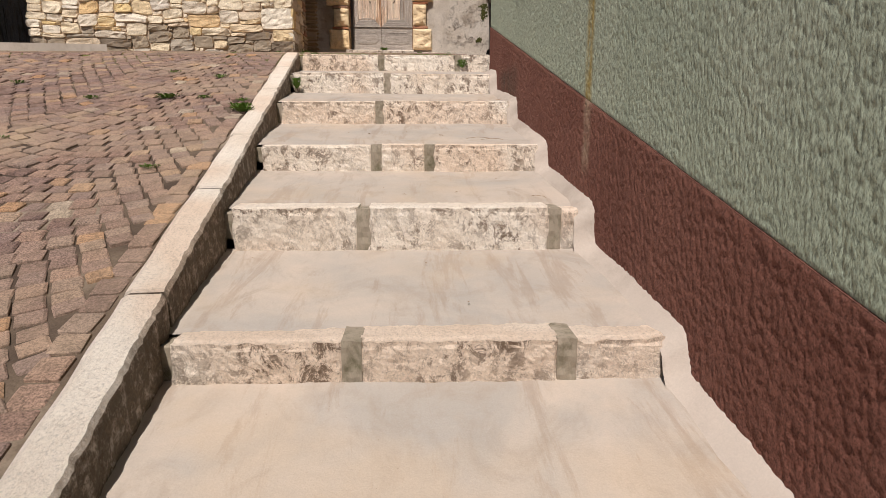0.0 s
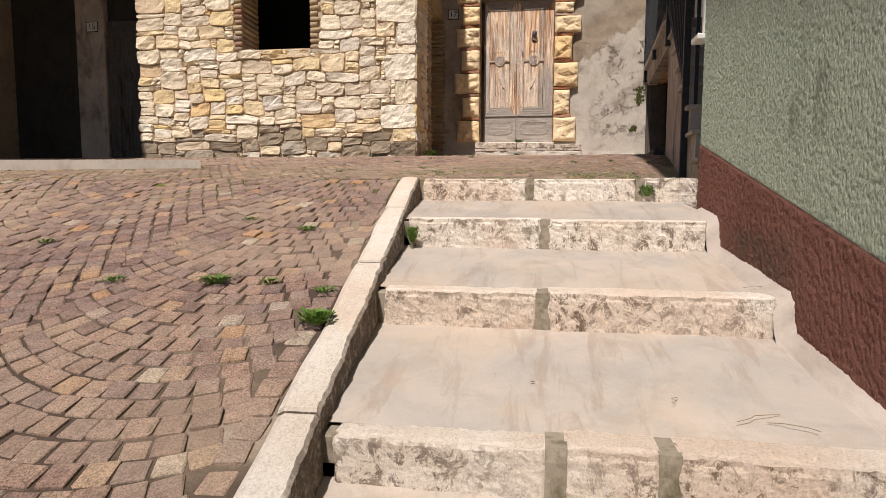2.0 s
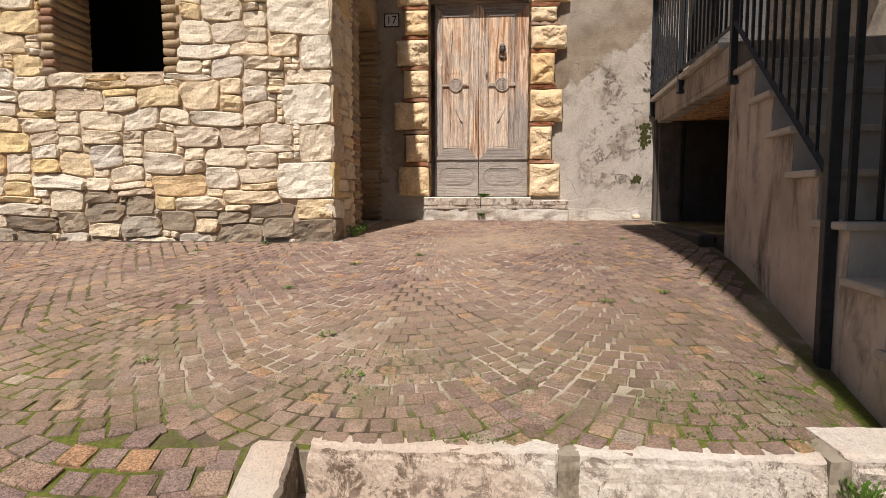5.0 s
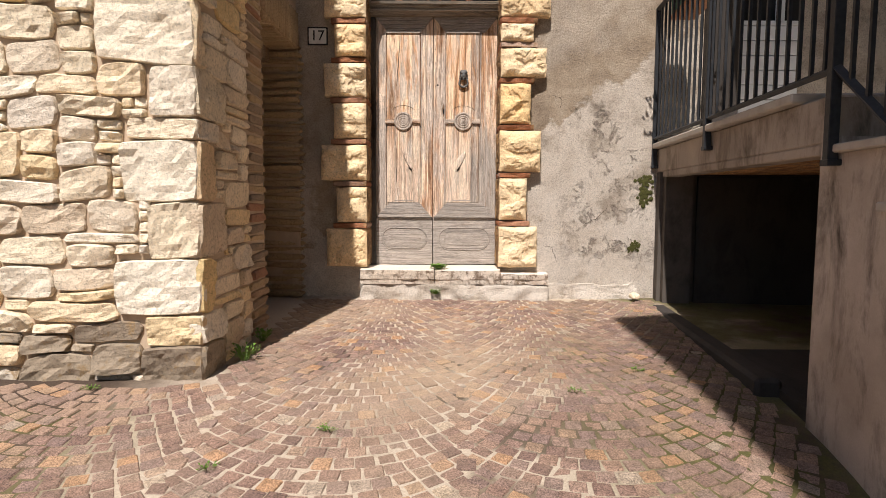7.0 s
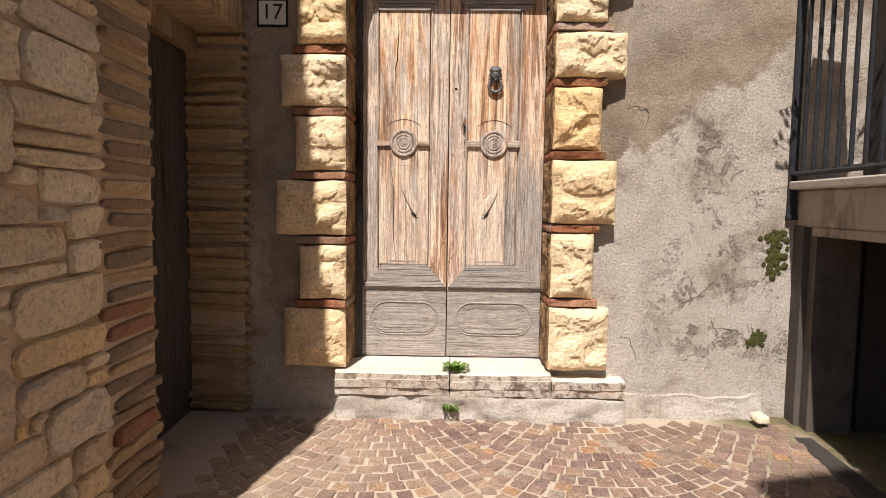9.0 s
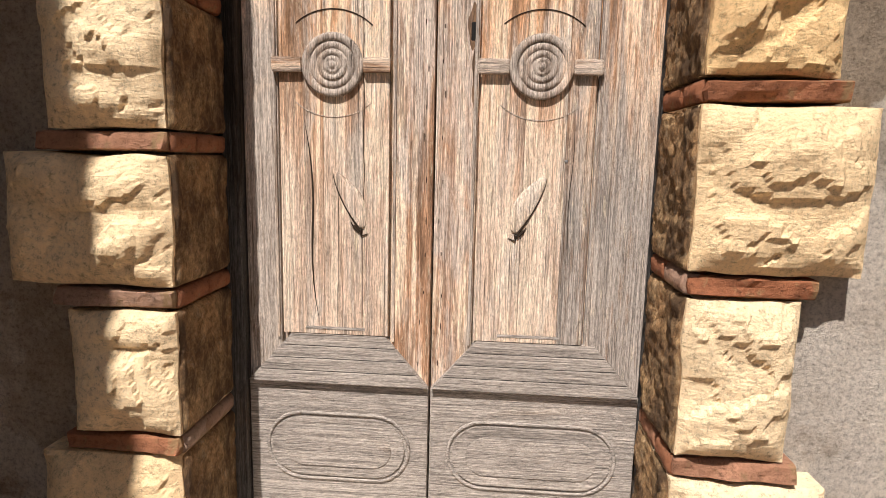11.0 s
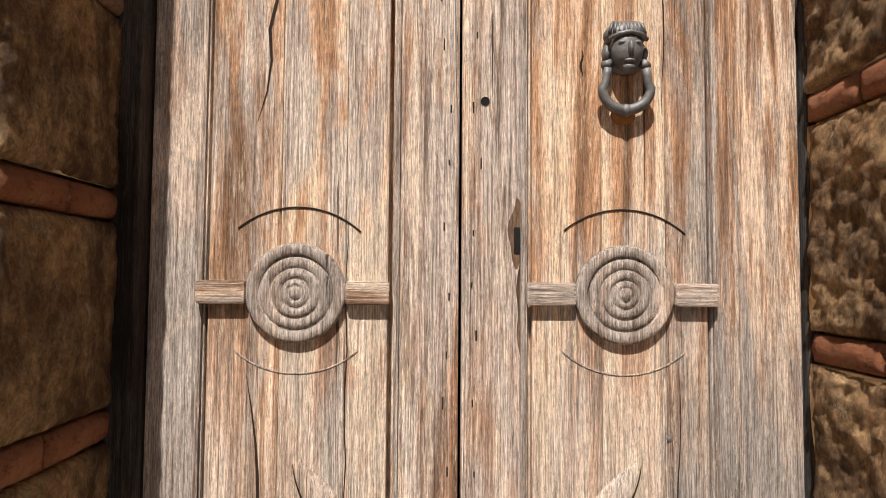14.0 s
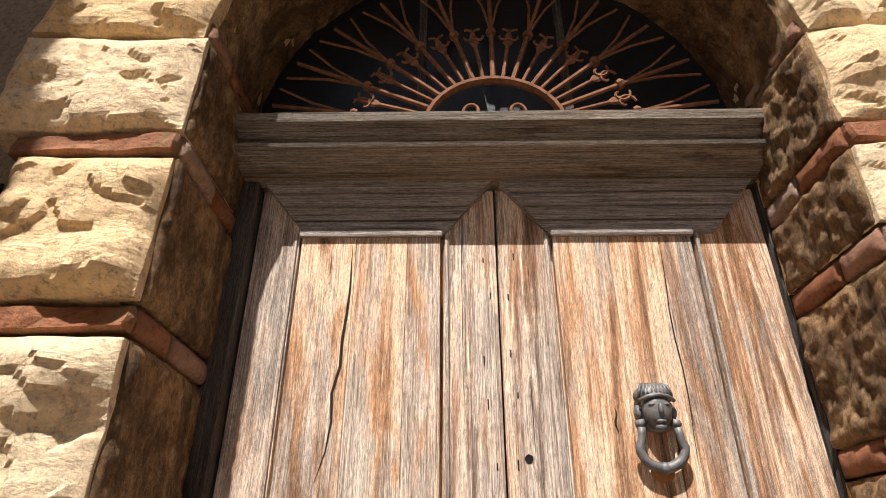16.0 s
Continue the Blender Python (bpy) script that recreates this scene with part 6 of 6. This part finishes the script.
for i in range(26):
    y = rngm.uniform(1.75, 6.0)
    k = [s for s in STEPS if s[0] < y][-1]
    if y - k[0] < 0.15:
        continue
    x = rngm.uniform(-0.65, 0.62)
    bm = bmesh.new()
    z, a, s = tread_z(y) + 0.004, rngm.uniform(0, 6.28), rngm.uniform(0.006, 0.012)
    pts = [(x + s * math.cos(a), y + s * math.sin(a), z), (x - 0.35 * s * math.sin(a), y + 0.35 * s * math.cos(a), z + 0.004), (x - s * math.cos(a), y - s * math.sin(a), z + 0.001), (x + 0.35 * s * math.sin(a), y - 0.35 * s * math.cos(a), z + 0.004)]
    bm.faces.new([bm.verts.new(p) for p in pts])
    solid("fallen_leaf", bm, MAT_DRY, "tiny curled dry leaf on the cement tread", "leaf", group="litter on the treads")
vs, fs = lump(0.075, 0.05, 0.035, 6, 5, rngm, 0.5, 0.1, 0.3, 0.04)
ob = tagged(new("loose_stone", arrays_mesh("loose_stone", vs, fs, MAT_STONE)), "loose pale stone lying by the cellar opening", "stone")
ob.matrix_basis = Matrix.Translation((1.17, 11.06, 2.65))

# ---- cobbles in arcs ----
rngc = np.random.default_rng(3)


def cobble(w, l, rng_):
    """One rough porphyry cube seen from above, its top at z = 0; 42 triangles."""
    g = (-1, -0.84, 0.84, 1)
    tw, sk = rng_.uniform(-0.07, 0.07), rng_.uniform(-0.08, 0.08)
    h = []
    for v in g:
        for u in g:
            e = max(abs(u), abs(v)) > 0.99
            k = 0.94 if abs(u * v) > 0.99 else 1.0
            x = (u * (1 + tw * v) + sk * v * 0.5) * w / 2 * k + rng_.uniform(-0.0025, 0.0025)
            y = (v * (1 - tw * u)) * l / 2 * k + rng_.uniform(-0.0025, 0.0025)
            z = (-0.0042 if e else 0.0) + rng_.uniform(-0.0018, 0.0018)
            h.append((x, y, z))
    rim = [0, 1, 2, 3, 7, 11, 15, 14, 13, 12, 8, 4]
    verts = h + [(h[i][0] * 1.02, h[i][1] * 1.02, -0.035) for i in rim]
    faces = [(r * 4 + c, r * 4 + c + 1, r * 4 + c + 5, r * 4 + c + 4) for r in range(3) for c in range(3)]
    faces += [(rim[k], 16 + k, 16 + (k + 1) % 12, rim[(k + 1) % 12]) for k in range(12)]
    return verts, faces


def paved(x, y):
    if y < 6.05:
        return x < curb_x(y) - 0.245
    if y > 11.06 or (y > FRONT - 0.06 and x < CORNER + 0.05 and x > LEFT - 0.05):
        return False
    if x < -3.4 and 6.5 + 0.082 * (x + 9.2) < y < 7.32:
        return False
    if x <= LEFT + 0.6 and y > 9.0:
        return x < LEFT - 0.05 and y < 11.2
    edge = 1.36 + 0.09 * (y - 11.1) - 0.07
    return x < edge and not (y < 6.3 and x > wall_x(5.5) + 0.3)


spots = []


def lay_arcs(pitch, span, xc0, cols, y_lo, y_hi, keep):
    """Rows of setts in concentric segments that sag downhill, column beside column."""
    radius = span / 1.42
    half = math.asin(span / 2 / radius)
    count = int(round(2 * half * radius / (pitch * 1.01)))
    for col in cols:
        xc = xc0 + col * span
        for r in range(int((y_hi - y_lo) / pitch)):
            yb = y_lo + r * pitch
            for k in range(count):
                a = -half + 2 * half * (k + (0.5 if r % 2 else 0.0)) / count
                turn = 0.0 if k == 0 and r % 2 == 0 else a
                x = xc + radius * math.sin(a)
                y = yb + radius * (1 - math.cos(a))
                if not keep(y) or not paved(x, y):
                    continue
                spots.append((x + rngc.normal(0, 0.0032), y + rngc.normal(0, 0.003), turn + rngc.normal(0, 0.035), pitch / 0.0975))


lay_arcs(0.092, 1.34, -1.55, range(-6, 2), -2.6, 6.3, lambda y: y < 6.05)
lay_arcs(0.080, 1.12, 0.20, range(-8, 2), 5.6, 11.4, lambda y: y >= 6.05)
y = -2.2
while y < 5.98:
    spots.append((curb_x(y) - 0.196 + rngc.normal(0, 0.005), y, rngc.normal(0.08, 0.05), 1.0))
    y += rngc.uniform(0.092, 0.104)
near = sorted(range(len(spots)), key=lambda i: (spots[i][0] + 0.3) ** 2 + (spots[i][1] - 7.3) ** 2)[:300]
near = set(near)
pool = []
for i in range(14):
    vs, fs = cobble(rngc.uniform(0.084, 0.095), rngc.uniform(0.084, 0.093), rngc)
    pool.append((vs, fs, arrays_mesh("cobble", vs, fs, MAT_COBBLE, False)))
paving = thing("cobble_paving", (0, 7, ground_z(0, 7)), "reddish-brown porphyry cobbles laid in arcs with mossy joints", "paving", kind="structure")
big_v, big_f = [], []
bpy.context.view_layer.update()
inv = Matrix.Translation(paving.location).inverted()
for i, (x, y, a, size) in enumerate(spots):
    vs, fs, me = pool[rngc.integers(14)]
    z = ground_z(x, y) + rngc.normal(0.0, 0.0017 if y > 6.05 else 0.003)
    sx = (ground_z(x + 0.05, y) - ground_z(x - 0.05, y)) / 0.1
    sy = (ground_z(x, y + 0.05) - ground_z(x, y - 0.05)) / 0.1
    if i in near:
        up = Vector((-sx + rngc.normal(0, 0.011), -sy + rngc.normal(0, 0.011), 1)).normalized()
        q = Vector((0, 0, 1)).rotation_difference(up).to_matrix().to_4x4()
        ob = new("cobble", me)
        ob.parent = paving
        ob.matrix_parent_inverse = inv
        ob.matrix_basis = Matrix.Translation((x, y, z)) @ q @ Matrix.Rotation(a, 4, "Z") @ Matrix.Diagonal((size, size * math.cos(a), 1, 1))
    else:
        c, s = math.cos(a), math.sin(a)
        tx, ty = sx + rngc.normal(0, 0.011), sy + rngc.normal(0, 0.011)
        k = size * rngc.uniform(0.95, 1.04)
        b = len(big_v)
        for vx, vy, vz in vs:
            vy = vy * abs(c)
            px, py = (vx * c - vy * s) * k, (vx * s + vy * c) * k
            big_v.append((x + px, y + py, z + vz + tx * px + ty * py))
        big_f += [tuple(b + q for q in f) for f in fs]
tagged(part("cobbles", arrays_mesh("cobbles", big_v, big_f, MAT_COBBLE_JOINED, False), MAT_COBBLE_JOINED, paving), kind="stuff")

# ---- rubble stones of the stone house ----
rngs = np.random.default_rng(21)
SIZES = [(4, 2), (5, 2), (6, 2), (4, 3), (5, 3), (4, 3), (7, 2), (6, 3), (5, 3), (5, 1), (6, 1), (4, 2), (6, 4), (5, 4), (3, 2), (7, 3)]
QZ = [(2.50, 2.70, 0.33), (2.705, 2.86, 0.30), (2.865, 3.15, 0.45), (3.155, 3.44, 0.27), (3.445, 3.75, 0.40), (3.755, 3.86, 0.36), (3.865, 4.12, 0.24), (4.125, 4.45, 0.50), (4.455, 4.70, 0.34), (4.705, 5.0, 0.42), (5.005, 5.3, 0.3), (5.305, 5.6, 0.4)]


def warped(vs, x, z):
    """Bends the joints of the wall so that no course runs straight."""
    out = []
    for a, b, c in vs:
        p = Vector(((x + a) * 2.6, (z + c) * 3.2, 1.7))
        k = 0.055 * smooth01((CORNER - 0.36 - x - a) / 0.35)
        out.append((a + k * noise.noise(p), b, c + k * 0.8 * noise.noise(p + Vector((40, 7, 3)))))
    return out


def wall_stone(x, z, w, h, place, d=0.035, mats=None, n=7, m=5, warp=False):
    vs, fs = lump(w - 0.007, h - 0.007, d, n, m, rngs, 0.14 if n > 9 else 0.26, 0.02 if n > 9 else 0.04, 0.5, 0.04)
    vs = warped(vs, x, z) if warp else vs
    mat = mats or MAT_STONE
    ob = part("stone", arrays_mesh("stone", vs, fs, mat, False), mat, house)
    ob.matrix_basis = place(x, z)
    return ob


front = lambda x, z: Matrix.Translation((x, FRONT + 0.03, z))
flank = lambda y, z: Matrix.Translation((SIDE_X, y, z)) @ Matrix.Rotation(radians(90), 4, "Z")
for z0, z1, w in QZ:
    low = MAT_STONE_GREY if z1 < 2.75 else MAT_STONE
    wall_stone(CORNER - w / 2, (z0 + z1) / 2, w, z1 - z0 + 0.008, front, 0.034, low, 14, 10)
    d = 0.62 - w
    wall_stone(FRONT + d / 2, (z0 + z1) / 2, d, z1 - z0 + 0.008, flank, 0.034, low, 10, 8)
holes = [(CORNER - w, CORNER + 0.1, z0 - 0.01, z1) for z0, z1, w in QZ]
holes.append((WIN[0] - 0.13, WIN[1] + 0.13, WIN[2], WIN[3] + 0.2))
rows = pack(LEFT, CORNER, 2.44, 5.6, 0.063, 0.056, rngs, SIZES, holes)
rows.sort(key=lambda r: (r[0] + 1.7) ** 2 * 0.25 + (r[1] - 3.4) ** 2)
jv, jf = [], []
for i, (x, z, w, h) in enumerate(rows):
    low = MAT_STONE_GREY if z < 2.86 + 0.25 * noise.noise(Vector((x * 1.5, 0, 3))) and rngs.random() < 0.72 else None
    if i < 290:
        wall_stone(x, z, w, h, front, rngs.uniform(0.022, 0.046), low, n=9 if w > 0.3 else 8, m=7 if h > 0.14 else 6, warp=True)
    else:
        vs, fs = lump(w - 0.007, h - 0.007, rngs.uniform(0.022, 0.046), 6, 5, rngs, 0.26, 0.04, 0.4, 0.04)
        vs = warped(vs, x, z)
        b = len(jv)
        jv += [(x + p[0], FRONT + 0.03 + p[1], z + p[2]) for p in vs]
        jf += [tuple(b + q for q in f) for f in fs]
tagged(part("stones", arrays_mesh("stones", jv, jf, MAT_STONE_JOINED, False), MAT_STONE_JOINED, house), kind="stuff")
holes = [(FRONT - 0.1, FRONT + 0.62 - w, z0 - 0.01, z1) for z0, z1, w in QZ]
holes.append((9.78, 10.3, 0, 9))
for y, z, w, h in pack(FRONT, 9.80, 2.44, 5.6, 0.058, 0.054, rngs, SIZES, holes):
    wall_stone(y, z, w, h, flank, rngs.uniform(0.022, 0.042))
# brick edging of the side doorway, its far jamb and its lintel
z = 2.55
k = 0
while z < 5.2:
    h = rngs.uniform(0.052, 0.076)
    w = 0.37 if k % 2 else 0.31
    mat = MAT_BRICK if rngs.random() < 0.75 else MAT_BRICK_TAN
    vs, fs = lump(w, h - 0.014, rngs.uniform(0.018, 0.034), 9, 5, rngs, 0.25, 0.04, 0.45, 0.05)
    ob = part("brick", arrays_mesh("brick", vs, fs, mat, False), mat, house)
    ob.matrix_basis = flank(10.155 - w / 2 + rngs.normal(0, 0.011), z + h / 2) @ Matrix.Rotation(rngs.normal(0, 0.025), 4, "Y")
    if z < 4.72:
        w2 = 0.42 + rngs.uniform(-0.04, 0.02)
        vs, fs = lump(w2, h - rngs.uniform(0.012, 0.022), rngs.uniform(0.02, 0.05), 12, 5, rngs, 0.3, 0.04, 0.45, 0.3)
        ob = part("brick", arrays_mesh("brick", vs, fs, MAT_BRICK_TAN, False), MAT_BRICK_TAN, house)
        ob.matrix_basis = Matrix.Translation((CORNER + 0.02 - w2 / 2 + rngs.normal(0, 0.008), 11.178 + rngs.normal(0, 0.008), z + h / 2)) @ Matrix.Rotation(rngs.normal(0, 0.02), 4, "Y")
    z += h
    k += 1
part("mortar_wall", box(-2.12, CORNER - 0.012, 11.158, 11.245, 2.5, 4.72, 0.004), MAT_MORTAR, house)
y = 10.19
while y < 11.2:
    vs, fs = lump(0.058, 0.30, 0.03, 2, 4, rngs, 0.2, 0.02, 0.2, 0.05)
    ob = part("brick", arrays_mesh("brick", vs, fs, MAT_BRICK_TAN), MAT_BRICK_TAN, house)
    ob.matrix_basis = flank(y, 4.86)
    vs, fs = lump(0.058, 0.34, 0.02, 2, 4, rngs, 0.2, 0.02, 0.2, 0.05)
    ob = part("brick", arrays_mesh("brick", vs, fs, MAT_BRICK_TAN), MAT_BRICK_TAN, house)
    ob.matrix_basis = Matrix.Translation((SIDE_X - 0.16, y, 4.725)) @ Matrix.Rotation(radians(90), 4, "Z") @ Matrix.Rotation(radians(90), 4, "X")
    y += 0.068
# bricks lining the window
z = WIN[2] - 0.02
k = 0
while z < WIN[3] + 0.05:
    h = 0.066
    for sgn, xe in ((1, WIN[0]), (-1, WIN[1])):
        w = 0.13 if (k + (sgn > 0)) % 2 else 0.10
        red = MAT_BRICK if (sgn > 0 and k % 5 < 3) else MAT_BRICK_TAN
        vs, fs = lump(w, h - 0.012, 0.035, 4, 3, rngs, 0.1, 0.03, 0.2, 0.05)
        ob = part("brick", arrays_mesh("brick", vs, fs, red), red, house)
        ob.matrix_basis = front(xe - sgn * (w / 2 - 0.02), z + h / 2)
        vs, fs = lump(0.42, h - 0.012, 0.02, 4, 2, rngs, 0.2, 0.03, 0.2, 0.03)
        ob = part("brick", arrays_mesh("brick", vs, fs, red), red, house)
        ob.matrix_basis = Matrix.Translation((xe + sgn * 0.0, FRONT + 0.28, z + h / 2)) @ Matrix.Rotation(radians(90 * sgn), 4, "Z")
    z += h
    k += 1
